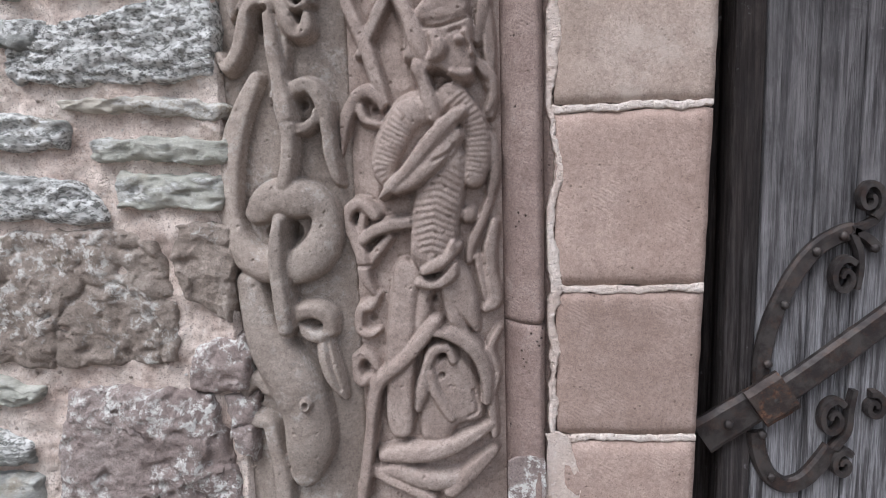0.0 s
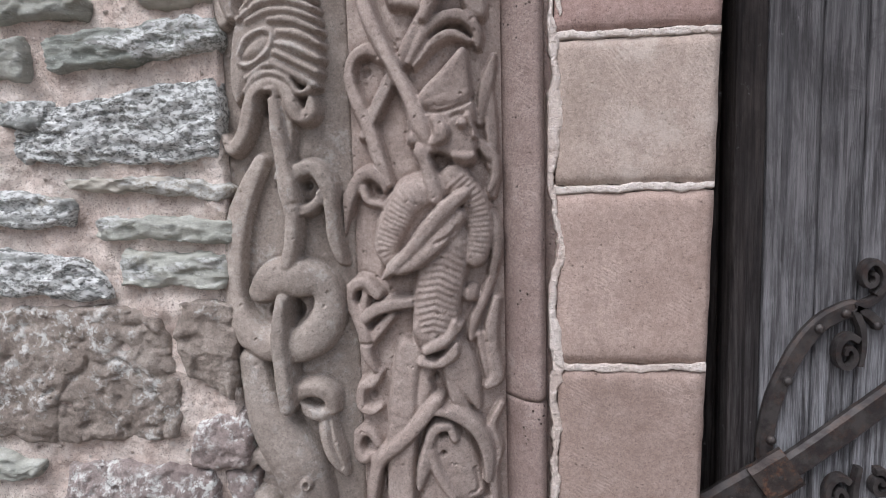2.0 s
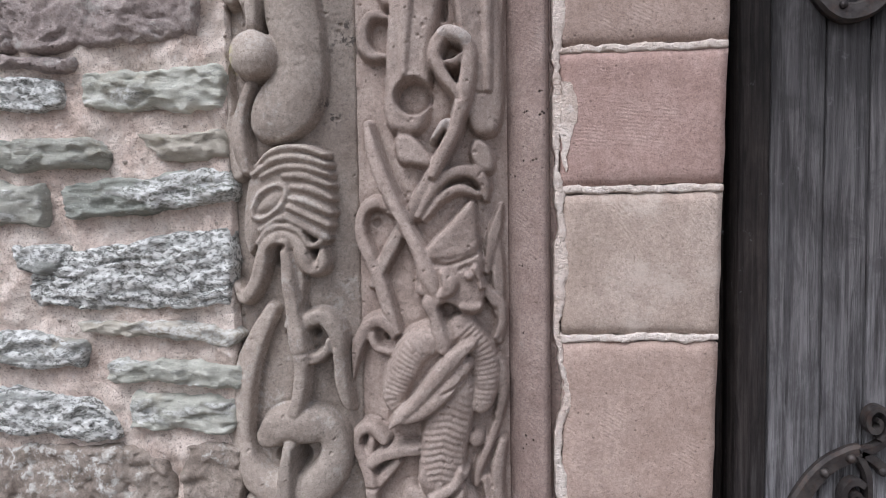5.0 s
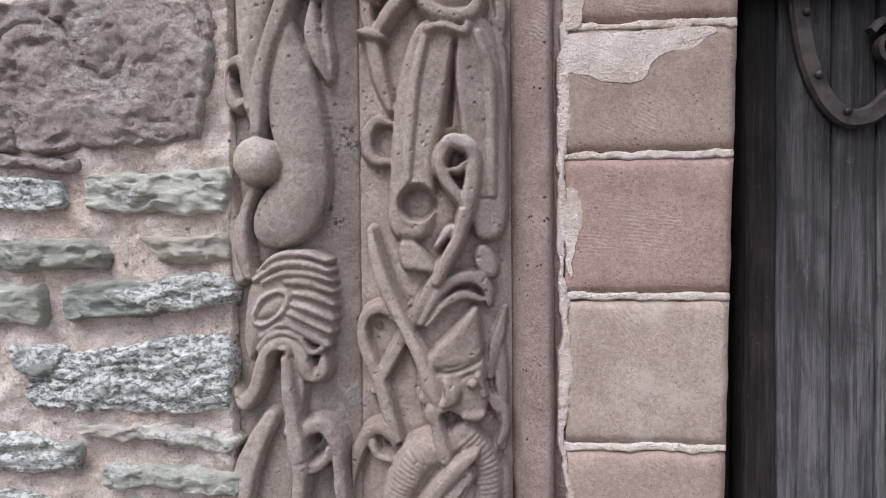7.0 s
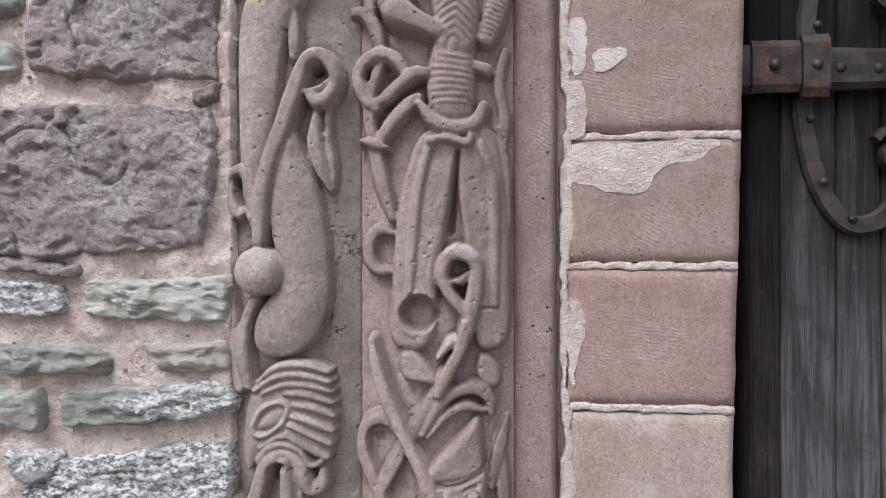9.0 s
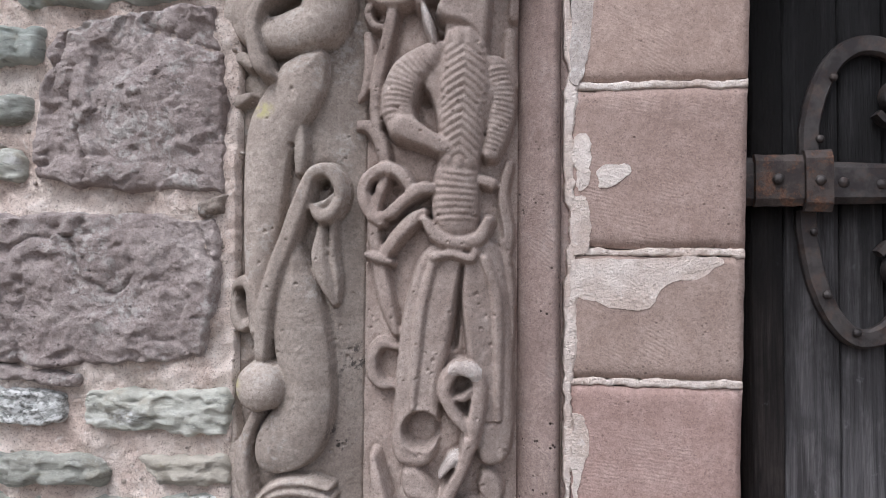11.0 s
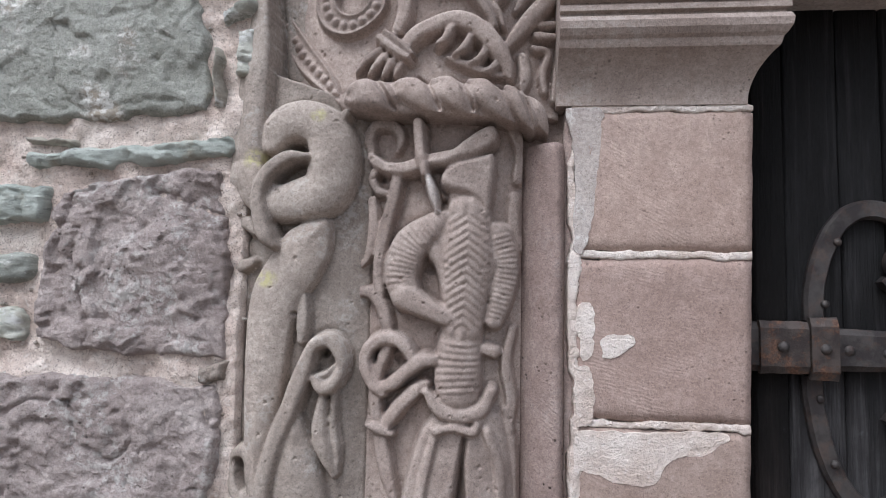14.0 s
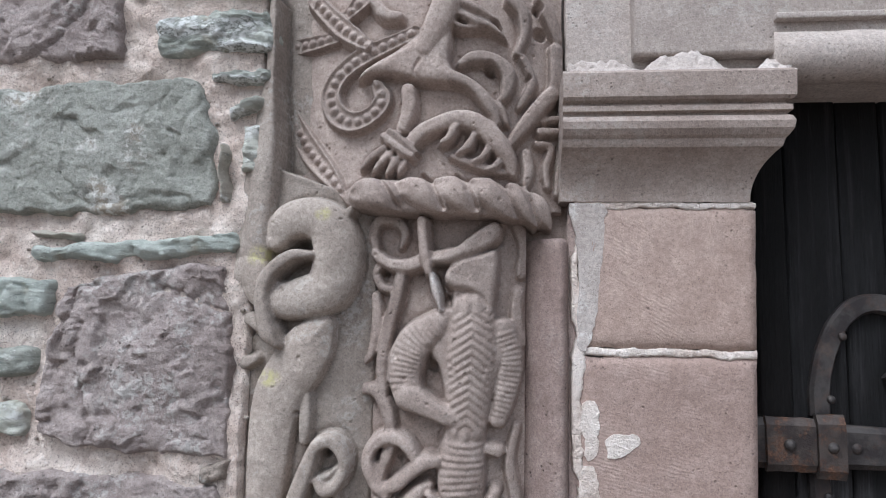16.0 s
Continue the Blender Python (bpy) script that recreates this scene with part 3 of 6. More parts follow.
def seam_bm(z0, z1, seed):
    """The wavy white pointing in the quirk between roll and jamb."""
    bm = bmesh.new()
    n = int((z1 - z0) / 0.004)
    rows = []
    for j in range(n + 1):
        z = z0 + (z1 - z0) * j / n
        w = 0.42 + 0.55 * noise.fractal(Vector((seed, 0, z * 11)), 0.7, 2.1, 6)
        x1 = 0.264 + 0.028 * min(1.15, max(0, w)) ** 1.4 + 0.003 * noise.noise(Vector((seed, 3, z * 190)))
        x0 = 0.252 + 0.018 * max(0, noise.fractal(Vector((seed, 9, z * 7)), 0.8, 2.0, 5) + 0.05)
        x0 = min(x0, x1 - 0.003 - 0.006 * abs(noise.noise(Vector((seed, 7, z * 45)))))
        row = []
        for k in range(6):
            f = k / 5
            y = -0.0022 * math.sin(math.pi * f) ** 0.5 + 0.003 + 0.0015 * noise.noise(Vector((f * 3, seed, z * 120)))
            row.append(bm.verts.new((x0 + (x1 - x0) * f, y if 0 < k < 5 else 0.012, z)))
        rows.append(row)
    for a, b in zip(rows, rows[1:]):
        for k in range(5):
            bm.faces.new((a[k], a[k + 1], b[k + 1], b[k]))
    back = [(r[5], r[0]) for r in rows]
    for (a, b), (c, d) in zip(back, back[1:]):
        bm.faces.new((a, b, d, c))
    bmesh.ops.recalc_face_normals(bm, faces=bm.faces[:])
    return bm


part("seam", seam_bm(0.02, 1.93, 4.0), POINTING, jamb, "ragged white pointing")
ragged_patch("lime_patch", [(0.263, 1.463), (0.365, 1.466), (0.476, 1.465), (0.451, 1.441), (0.401, 1.427), (0.373, 1.391), (0.317, 1.394), (0.277, 1.407), (0.263, 1.400)], 0.0011, POINTING, jamb, 1, "white lime smear over the stone")
ragged_patch("lime_patch", [(0.302, 1.595), (0.324, 1.603), (0.352, 1.596), (0.332, 1.573), (0.307, 1.567)], 0.0011, POINTING, jamb, 2)
ragged_patch("lime_patch", [(0.268, 1.643), (0.290, 1.647), (0.292, 1.614), (0.290, 1.581), (0.276, 1.565), (0.268, 1.605)], 0.0011, POINTING, jamb, 3)
ragged_patch("lime_patch", [(0.251, 0.356), (0.279, 0.352), (0.292, 0.324), (0.304, 0.272), (0.297, 0.218), (0.252, 0.217)], 0.0011, POINTING, jamb, 4)
ragged_patch("lime_patch", [(0.268, 1.555), (0.287, 1.552), (0.292, 1.507), (0.286, 1.474), (0.266, 1.473)], 0.0011, POINTING, jamb, 5)
ragged_patch("lime_patch", [(0.251, 1.937), (0.302, 1.936), (0.299, 1.884), (0.294, 1.807), (0.282, 1.731), (0.263, 1.727), (0.263, 1.850)], 0.0011, PALE_STONE, jamb, 6)
ragged_patch("lime_patch", [(0.267, 1.242), (0.283, 1.234), (0.289, 1.200), (0.281, 1.159), (0.270, 1.109), (0.265, 1.168)], 0.0011, POINTING, jamb, 8)


ragged_patch("lime_patch", [(0.189, 0.309), (0.212, 0.320), (0.243, 0.317), (0.248, 0.291), (0.244, 0.243), (0.193, 0.242)], 0.0010, RUBBLE_CRUSTED, roll, 21, "grey crusted lime splash on the roll", at=-0.008)

# ---- impost, tympanum and lintel ----
def profile_bm(profile, x0, x1, miter):
    """A moulding swept along x; profile: (y, z) from the bottom up; it returns round the corner at x1 with the given overhang."""
    bm = bmesh.new()
    prof = profile
    rows = []
    for x, k in ((x0, 0), (x1, 1)):
        rows.append([bm.verts.new((x + (miter(y) if k else 0), y, z)) for y, z in prof])
    back = [bm.verts.new((x1 + miter(y), 0.40, z)) for y, z in prof]
    start = [bm.verts.new((x0, 0.40, z)) for y, z in prof]
    for a, b in ((rows[0], rows[1]), (rows[1], back), (back, start), (start, rows[0])):
        for i in range(len(prof) - 1):
            bm.faces.new((a[i], b[i], b[i + 1], a[i + 1]))
    bm.faces.new((rows[0][0], rows[1][0], back[0], start[0]))
    bm.faces.new((rows[0][-1], rows[1][-1], back[-1], start[-1]))
    bmesh.ops.recalc_face_normals(bm, faces=bm.faces[:])
    return bm


impost = thing("impost", "moulded grey sandstone impost over the jamb", "impost", kind="structure")
IMPOST_PROFILE = [(0.0, 1.941), (-0.001, 1.955), (-0.006, 1.972), (-0.016, 1.990), (-0.030, 2.005), (-0.041, 2.013), (-0.043, 2.017), (-0.045, 2.024), (-0.050, 2.028),
                  (-0.056, 2.036), (-0.058, 2.046), (-0.054, 2.054), (-0.048, 2.057), (-0.048, 2.060), (-0.055, 2.062), (-0.055, 2.070), (-0.048, 2.072), (-0.048, 2.075), (-0.056, 2.078), (-0.060, 2.082), (-0.061, 2.117), (-0.056, 2.122)]
part("impost_stone", profile_bm([tuple(p) for p in spline(IMPOST_PROFILE[:6], 24)] + IMPOST_PROFILE[6:], 0.236, 0.512, lambda y: -y * 0.74), IMPOST_STONE, impost, smooth=False)
lintel = thing("tympanum", "grey stone tympanum with a rolled lower edge", "tympanum", kind="structure")
part("slab", box_bm(0.246, 1.5, 0.004, 0.40, 2.124, 2.80, 0.006), GREYSTONE, lintel)
part("slab_face", box_bm(0.345, 1.5, -0.022, 0.02, 2.160, 2.80, 0.006), GREYSTONE, lintel)
bm = bmesh.new()
add_tube(bm, [(0.545 + 0.95 * k / 24, -0.004 + 0.0015 * math.sin(k * 1.7), 2.158 + 0.001 * math.sin(k * 2.3)) for k in range(25)], [0.038 + 0.001 * math.sin(k * 3.1) for k in range(25)], 20)
part("edge_roll", bm, GREYSTONE, lintel)
part("fillet", box_bm(0.545, 1.5, -0.034, 0.0, 2.206, 2.216, 0.002), GREYSTONE, lintel)


def bedding_bm(x0, x1, seed):
    """Crumbling mortar on the impost's top, banked against the slab with a torn upper edge."""
    bm = bmesh.new()
    n = int((x1 - x0) / 0.0022)
    rows = []
    for j in range(n + 1):
        x = x0 + (x1 - x0) * j / n
        lump = max(math.exp(-((x - 0.415) / 0.045) ** 4), 0.75 * math.exp(-((x - 0.545) / 0.022) ** 4), 0.62 * math.exp(-((x - 0.28) / 0.06) ** 4))
        top = 2.134 + 0.024 * lump + 0.008 * noise.fractal(Vector((x * 32, seed, 0)), 0.6, 2.1, 5)
        top = max(2.130, top)
        foot = -0.050 + 0.006 * noise.fractal(Vector((x * 24, seed, 6)), 0.7, 2.0, 4)
        row = [bm.verts.new((x, foot - 0.001, 2.119))]
        for k in range(9):
            f = k / 8
            y = foot + (-0.0235 - foot) * f ** 0.7 + 0.0055 * math.sin(math.pi * f) * noise.fractal(Vector((x * 75, seed, f * 3)), 0.6, 2.0, 5)
            row.append(bm.verts.new((x, y, 2.123 + (top - 2.123) * f)))
        row.append(bm.verts.new((x, 0.0, top - 0.002)))
        rows.append(row)
    m = len(rows[0])
    for a, b in zip(rows, rows[1:]):
        for k in range(m):
            bm.faces.new((a[k], a[(k + 1) % m], b[(k + 1) % m], b[k]))
    bm.faces.new(rows[0])
    bm.faces.new(rows[-1])
    bmesh.ops.recalc_face_normals(bm, faces=bm.faces[:])
    return bm


part("bedding_mortar", bedding_bm(0.247, 0.562, 3.7), PALE_STONE, lintel, "crumbling white mortar on the impost")


# ---- rubble stones of the wall ----
STONE_SEED = [0]


def stone(ul, ur, lr, ll, material, layered=False, smooth=1.0):
    STONE_SEED[0] += 1
    k = STONE_SEED[0]
    big = (ur[0] - ul[0]) * (ul[1] - ll[1]) > 0.03
    rough_slab("stone", (ul, ur, lr, ll), -0.057, -0.034, material, wall_west, k, 0.006, smooth * (0.009 if big else 0.0075), edge=0.009 if layered else 0.012, layered=layered)


stone((-0.533, 0.989), (-0.225, 1.037), (-0.223, 0.913), (-0.535, 0.915), RUBBLE_LICHEN, True)
stone((-0.568, 1.013), (-0.473, 1.007), (-0.484, 0.963), (-0.563, 0.974), RUBBLE_LICHEN, True)
stone((-0.477, 0.896), (-0.215, 0.888), (-0.216, 0.857), (-0.442, 0.873), RUBBLE_OLIVE, True)
stone((-0.413, 0.840), (-0.210, 0.830), (-0.213, 0.792), (-0.422, 0.800), RUBBLE_GREEN, True)
stone((-0.384, 0.787), (-0.219, 0.776), (-0.223, 0.723), (-0.387, 0.730), RUBBLE_GREEN, True)
stone((-0.612, 0.882), (-0.458, 0.867), (-0.462, 0.819), (-0.620, 0.828), RUBBLE_LICHEN, True)
stone((-0.624, 0.797), (-0.451, 0.776), (-0.401, 0.705), (-0.635, 0.722), RUBBLE_LICHEN, True)
stone((-0.658, 0.696), (-0.333, 0.698), (-0.309, 0.483), (-0.689, 0.488), RUBBLE_BROWN)
stone((-0.319, 0.710), (-0.212, 0.704), (-0.220, 0.547), (-0.296, 0.593), RUBBLE_BROWN)
stone((-0.288, 0.525), (-0.204, 0.533), (-0.203, 0.444), (-0.302, 0.444), RUBBLE_CRUSTED)
stone((-0.510, 0.449), (-0.259, 0.443), (-0.231, 0.225), (-0.534, 0.218), RUBBLE_CRUSTED)
stone((-0.671, 0.479), (-0.545, 0.448), (-0.553, 0.422), (-0.680, 0.417), RUBBLE_GREEN, True)
stone((-0.685, 0.380), (-0.571, 0.364), (-0.571, 0.317), (-0.695, 0.316), RUBBLE_LICHEN)
stone((-0.697, 0.298), (-0.568, 0.298), (-0.566, 0.217), (-0.710, 0.214), RUBBLE_LICHEN)
stone((-0.253, 0.438), (-0.193, 0.443), (-0.203, 0.326), (-0.232, 0.350), RUBBLE_CRUSTED)
stone((-0.630, 1.269), (-0.480, 1.262), (-0.477, 1.212), (-0.632, 1.212), RUBBLE_LICHEN, True)
stone((-0.444, 1.264), (-0.225, 1.274), (-0.226, 1.204), (-0.439, 1.211), RUBBLE_GREEN, True)
stone((-0.633, 1.176), (-0.417, 1.170), (-0.411, 1.122), (-0.634, 1.124), RUBBLE_GREEN, True)
stone((-0.359, 1.174), (-0.219, 1.175), (-0.222, 1.133), (-0.319, 1.129), RUBBLE_OLIVE, True)
stone((-0.634, 1.109), (-0.512, 1.104), (-0.508, 1.040), (-0.636, 1.038), RUBBLE_GREEN)
stone((-0.479, 1.103), (-0.216, 1.123), (-0.215, 1.068), (-0.475, 1.044), RUBBLE_DARK, True)
stone((-0.630, 1.302), (-0.445, 1.292), (-0.454, 1.269), (-0.630, 1.276), RUBBLE_PURPLE, True)
stone((-0.667, 1.527), (-0.241, 1.518), (-0.262, 1.312), (-0.655, 1.296), RUBBLE_PURPLE)
stone((-0.504, 1.804), (-0.257, 1.838), (-0.232, 1.551), (-0.541, 1.572), RUBBLE_PURPLE)
stone((-0.566, 1.859), (-0.243, 1.883), (-0.242, 1.850), (-0.559, 1.831), RUBBLE_TEAL, True)
stone((-0.664, 1.811), (-0.526, 1.810), (-0.527, 1.755), (-0.659, 1.746), RUBBLE_TEAL)
stone((-0.656, 1.707), (-0.553, 1.703), (-0.550, 1.662), (-0.651, 1.654), RUBBLE_DARK)
stone((-0.649, 1.626), (-0.560, 1.623), (-0.559, 1.574), (-0.645, 1.570), RUBBLE_GREEN)
stone((-0.732, 2.100), (-0.315, 2.127), (-0.276, 1.917), (-0.708, 1.907), GREEN_BLOCK, smooth=0.55)
stone((-0.760, 2.326), (-0.469, 2.315), (-0.448, 2.158), (-0.739, 2.155), RUBBLE_PURPLE)
stone((-0.397, 2.220), (-0.210, 2.233), (-0.206, 2.166), (-0.388, 2.157), RUBBLE_DARK, True)
stone((-0.299, 2.127), (-0.204, 2.139), (-0.203, 2.113), (-0.293, 2.110), RUBBLE_DARK, True)
stone((-0.276, 2.073), (-0.208, 2.094), (-0.209, 2.073), (-0.267, 2.052), RUBBLE_GREEN, True)
stone((-0.246, 2.051), (-0.210, 2.055), (-0.210, 1.971), (-0.238, 1.974), RUBBLE_GREEN)
stone((-0.278, 2.017), (-0.261, 2.017), (-0.256, 1.921), (-0.272, 1.928), RUBBLE_OLIVE)
stone((-0.570, 1.885), (-0.488, 1.879), (-0.500, 1.865), (-0.564, 1.870), RUBBLE_OLIVE, True)
stone((-0.280, 1.544), (-0.230, 1.552), (-0.233, 1.523), (-0.279, 1.520), RUBBLE_BROWN)
stone((-0.457, 2.315), (-0.218, 2.310), (-0.215, 2.257), (-0.448, 2.269), RUBBLE_GREEN, True)


# ---- grit in the mortar ----
rng = random.Random(5)
bm = bmesh.new()
for _ in range(260):
    x, z = rng.uniform(-0.72, -0.20), rng.uniform(0.25, 2.3)
    r = rng.uniform(0.0012, 0.0038)
    made = bmesh.ops.create_icosphere(bm, subdivisions=1, radius=1.0)["verts"]
    for v in made:
        v.co = Vector((x + v.co.x * r * 1.3, -0.0475 - 0.004 * noise.noise(Vector((x * 15, 3, z * 15))) + v.co.y * r, z + v.co.z * r))
grit = part("grit", bm, RUBBLE_BROWN, wall_west, "small grit in the mortar")
tagged(grit, kind="stuff")


# ---- the two carved shafts and their capital ----
def core_bm(cx, a, cy, b, z0, z1, seed):
    """The round stone behind a carved face."""
    bm = bmesh.new()
    n, m = int((z1 - z0) / 0.03), 40
    rows = []
    for j in range(n + 1):
        z = z0 + (z1 - z0) * j / n
        row = []
        for i in range(m):
            t = 2 * math.pi * i / m
            d = noise.noise(Vector((math.cos(t) * 2, math.sin(t) * 2 + seed, z * 10))) * 0.0015
            row.append(bm.verts.new((cx + math.cos(t) * (a - d), cy + math.sin(t) * (b - d), z)))
        rows.append(row)
    for p, q in zip(rows, rows[1:]):
        for k in range(m):
            bm.faces.new((p[k], p[(k + 1) % m], q[(k + 1) % m], q[k]))
    bm.faces.new(list(reversed(rows[0])))
    bm.faces.new(rows[-1])
    return bm


# ---- the carved stones: relief raised and sunk on rounded faces ----
def outer_ground(x, z):
    """Face of the outer shaft before carving: rounded, falling into the groove beside the inner shaft."""
    k = (x + 0.132) / np.where(x < -0.132, 0.090, 0.095)
    return -0.041 + np.where(k < 0, 0.014 * np.clip(-k, 0, 1.1) ** 4, 0.030 * np.clip(k, 0, 1) ** 2.2)


def inner_ground(x, z):
    """Face of the inner shaft before carving."""
    k = np.where(x < 0.045, (x - 0.045) / 0.085, (x - 0.045) / 0.128)
    return -0.019 + np.where(k < 0, 0.009, 0.040) * k * k


def capital_ground(x, z):
    """The capital's bell."""
    return -0.040 + 0.070 * np.clip(np.abs(x - 0.015) / 0.222, 0, 1.1) ** 2.3 - 0.03 * np.clip(z - 2.02, 0, 0.4)


# where each face stops; only carving reaches past that
def outer_stop(x, z):
    above = z > np.where(x < -0.075, 1.945 + 0.35 * (-0.075 - x), 1.945)
    return 0.020 * np.clip((x + 0.038) / 0.010, 0, 1) + 0.030 * np.clip((-0.222 - x) / 0.006, 0, 1) + np.where(above, 0.035, 0.0)


def inner_stop(x, z):
    return 0.020 * np.clip((-0.037 - x) / 0.010, 0, 1)


def capital_stop(x, z):
    return np.where(z < np.where(x < -0.075, 1.925 + 0.35 * (-0.075 - x), 1.925), 0.10, 0.0)


def smooth_noise(shape, step, seed):
    """Value noise on a grid, one knot every step cells."""
    g = np.random.default_rng(seed).uniform(-1, 1, (int(shape[0] / step) + 3, int(shape[1] / step) + 3))
    a, b = np.arange(shape[0]) / step, np.arange(shape[1]) / step
    i, j = a.astype(int), b.astype(int)
    u, v = (a - i)[:, None], (b - j)[None, :]
    u, v = u * u * (3 - 2 * u), v * v * (3 - 2 * v)
    p = lambda di, dj: g[np.ix_(i + di, j + dj)]
    return (p(0, 0) * (1 - u) + p(1, 0) * u) * (1 - v) + (p(0, 1) * (1 - u) + p(1, 1) * u) * v


class Relief:
    """A carved face: strokes raise it over its ground, and each stroke's stone becomes a part of its own."""

    def __init__(self, owner, ground, stop, x0, x1, z0, z1, material, face_name, cell=0.0015):
        self.owner, self.material = owner, material
        self.nx, self.nz = int((x1 - x0) / cell), int((z1 - z0) / cell)
        self.xs, self.zs = x0 + cell * np.arange(self.nx + 1), z0 + cell * np.arange(self.nz + 1)
        self.cell = cell
        X, Z = np.meshgrid(self.xs, self.zs)
        self.ground, self.stop = ground(X, Z), stop(X, Z)
        self.high = np.zeros_like(X)
        self.mark = np.zeros(X.shape, int)
        self.names, self.mats = [face_name], [material]

    def window(self, x, z, r):
        i0, i1 = np.searchsorted(self.xs, (x.min() - r, x.max() + r))
        j0, j1 = np.searchsorted(self.zs, (z.min() - r, z.max() + r))
        X, Z = np.meshgrid(self.xs[i0:i1], self.zs[j0:j1])
        return (slice(j0, j1), slice(i0, i1)), X, Z

    def near(self, p, X, Z):
        """Nearest place on a line: distance over the width there, width, run along the line, side."""
        best, rad, run, side = np.full(X.shape, 1e9), np.ones(X.shape), np.zeros(X.shape), np.zeros(X.shape)
        gone = 0.0
        for (ax, az, ar), (bx, bz, br) in zip(p[:-1], p[1:]):
            dx, dz = bx - ax, bz - az
            ln = math.hypot(dx, dz) or 1e-9
            t = np.clip(((X - ax) * dx + (Z - az) * dz) / ln ** 2, 0, 1)
            r = ar + (br - ar) * t
            q = np.hypot(X - ax - dx * t, Z - az - dz * t) / r
            new_best = q < best
            best, rad, run = np.where(new_best, q, best), np.where(new_best, r, rad), np.where(new_best, gone + ln * t, run)
            side = np.where(new_best, ((X - ax) * dz - (Z - az) * dx) / ln, side)
            gone += ln
        return best, rad, run, side

    def raise_to(self, name, win, h, inside, material):
        if name == "carved_figure" and name in self.names:
            k = len(self.names) - 1 - self.names[::-1].index(name)
        else:
            self.names.append(name)
            self.mats.append(material or self.material)
            k = len(self.names) - 1
        now = self.high[win]
        over = inside & (h > now)
        self.high[win] = np.where(over, h, now)
        self.mark[win] = np.where(over, k, self.mark[win])

    def ridge(self, name, points, up, h=0.8, rib=0.0, chev=0.0, beads=False, material=None):
        """A rounded strand through (x, z, half width); up is the height of its edge over the ground, in metres."""
        p = spline(points, 9 * (len(points) - 1) + 1)
        p[:, 2] = np.maximum(p[:, 2], 0.0015)
        win, X, Z = self.window(p[:, 0], p[:, 1], p[:, 2].max())
        if not X.size:
            return
        q, r, run, side = self.near(p, X, Z)
        q1 = np.minimum(q, 1)
        y = up + h * r * np.sqrt(1 - q1 ** 2.3)
        if beads:
            # a sunk channel between two fillets, filled with pearls
            y = up + 0.0035 * np.exp(-((q1 - 0.84) / 0.16) ** 4)
            s = 0.0155
            k = 1 - ((run % s - s / 2) / 0.0062) ** 2 - (side / np.maximum(0.003, np.minimum(0.0064, r * 0.5))) ** 2
            y += 0.0052 * np.sqrt(np.maximum(0, k)) * (r > 0.007)
        if rib:
            y += 0.0022 * (np.abs(np.sin(math.pi * (run - chev * np.abs(side)) / rib)) - 0.6) * np.clip((1 - q1) * 5, 0, 1)
        self.raise_to(name, win, y, q < 1, material)

    def fill(self, name, outline, up, h, w, material=None):
        """A rounded mass inside a closed outline; w is how far the rounding reaches in."""
        p = np.array(outline)
        for _ in range(2):
            q = np.roll(p, -1, 0)
            p = np.stack([0.75 * p + 0.25 * q, 0.25 * p + 0.75 * q], 1).reshape(-1, 2)
        p = np.vstack([p, p[:1]])
        win, X, Z = self.window(p[:, 0], p[:, 1], 0.002)
        if not X.size:
            return
        odd, far = np.zeros(X.shape, bool), np.full(X.shape, 1e9)
        for (ax, az), (bx, bz) in zip(p[:-1], p[1:]):
            cross = ((az > Z) != (bz > Z)) & (X < (bx - ax) * (Z - az) / ((bz - az) or 1e-9) + ax)
            odd ^= cross
            dx, dz = bx - ax, bz - az
            t = np.clip(((X - ax) * dx + (Z - az) * dz) / (dx * dx + dz * dz + 1e-12), 0, 1)
            far = np.minimum(far, np.hypot(X - ax - dx * t, Z - az - dz * t))
        k = np.clip(far / w, 0, 1)
        self.raise_to(name, win, up + h * np.sqrt(1 - (1 - k) ** 2.2), odd, material)

    def groove(self, points, deep):
        p = spline(points, 9 * (len(points) - 1) + 1)
        win, X, Z = self.window(p[:, 0], p[:, 1], p[:, 2].max())
        if X.size:
            q = self.near(p, X, Z)[0]
            self.high[win] -= deep * np.maximum(0, 1 - q * q)

    def hole(self, x, z, r, deep, flat=False):
        win, X, Z = self.window(np.array([x]), np.array([z]), r)
        if X.size:
            q = np.hypot(X - x, Z - z) / r
            self.high[win] -= deep * (np.clip((1 - q) * 6, 0, 1) if flat else np.sqrt(np.maximum(0, 1 - q ** 3)))

    def pieces(self, owner):
        """The stretches of face that hang together, name by name; crumbs go to the plain face."""
        found, plain = [], owner == 0
        for k in range(1, len(self.names)):
            rest = owner == k
            if not rest.any():
                continue
            if self.names[k] == "carved_figure":
                found.append((self.names[k], self.mats[k], rest))
                continue
            j, i = np.nonzero(rest)
            win = (slice(j.min(), j.max() + 1), slice(i.min(), i.max() + 1))
            part_of = np.where(rest[win], np.arange(1, rest[win].size + 1).reshape(rest[win].shape), 0)
            while True:
                e = np.pad(part_of, 1)
                grown = np.where(part_of > 0, np.maximum.reduce([part_of, e[:-2, 1:-1], e[2:, 1:-1], e[1:-1, :-2], e[1:-1, 2:]]), 0)
                if (grown == part_of).all():
                    break
                part_of = grown
            for key, count in zip(*np.unique(part_of[part_of > 0], return_counts=True)):
                chosen = np.zeros(owner.shape, bool)
                chosen[win] = part_of == key
                if count < 60:
                    plain = plain | chosen
                else:
                    found.append((self.names[k], self.mats[k], chosen))
        return [(self.names[0], self.mats[0], plain)] + found

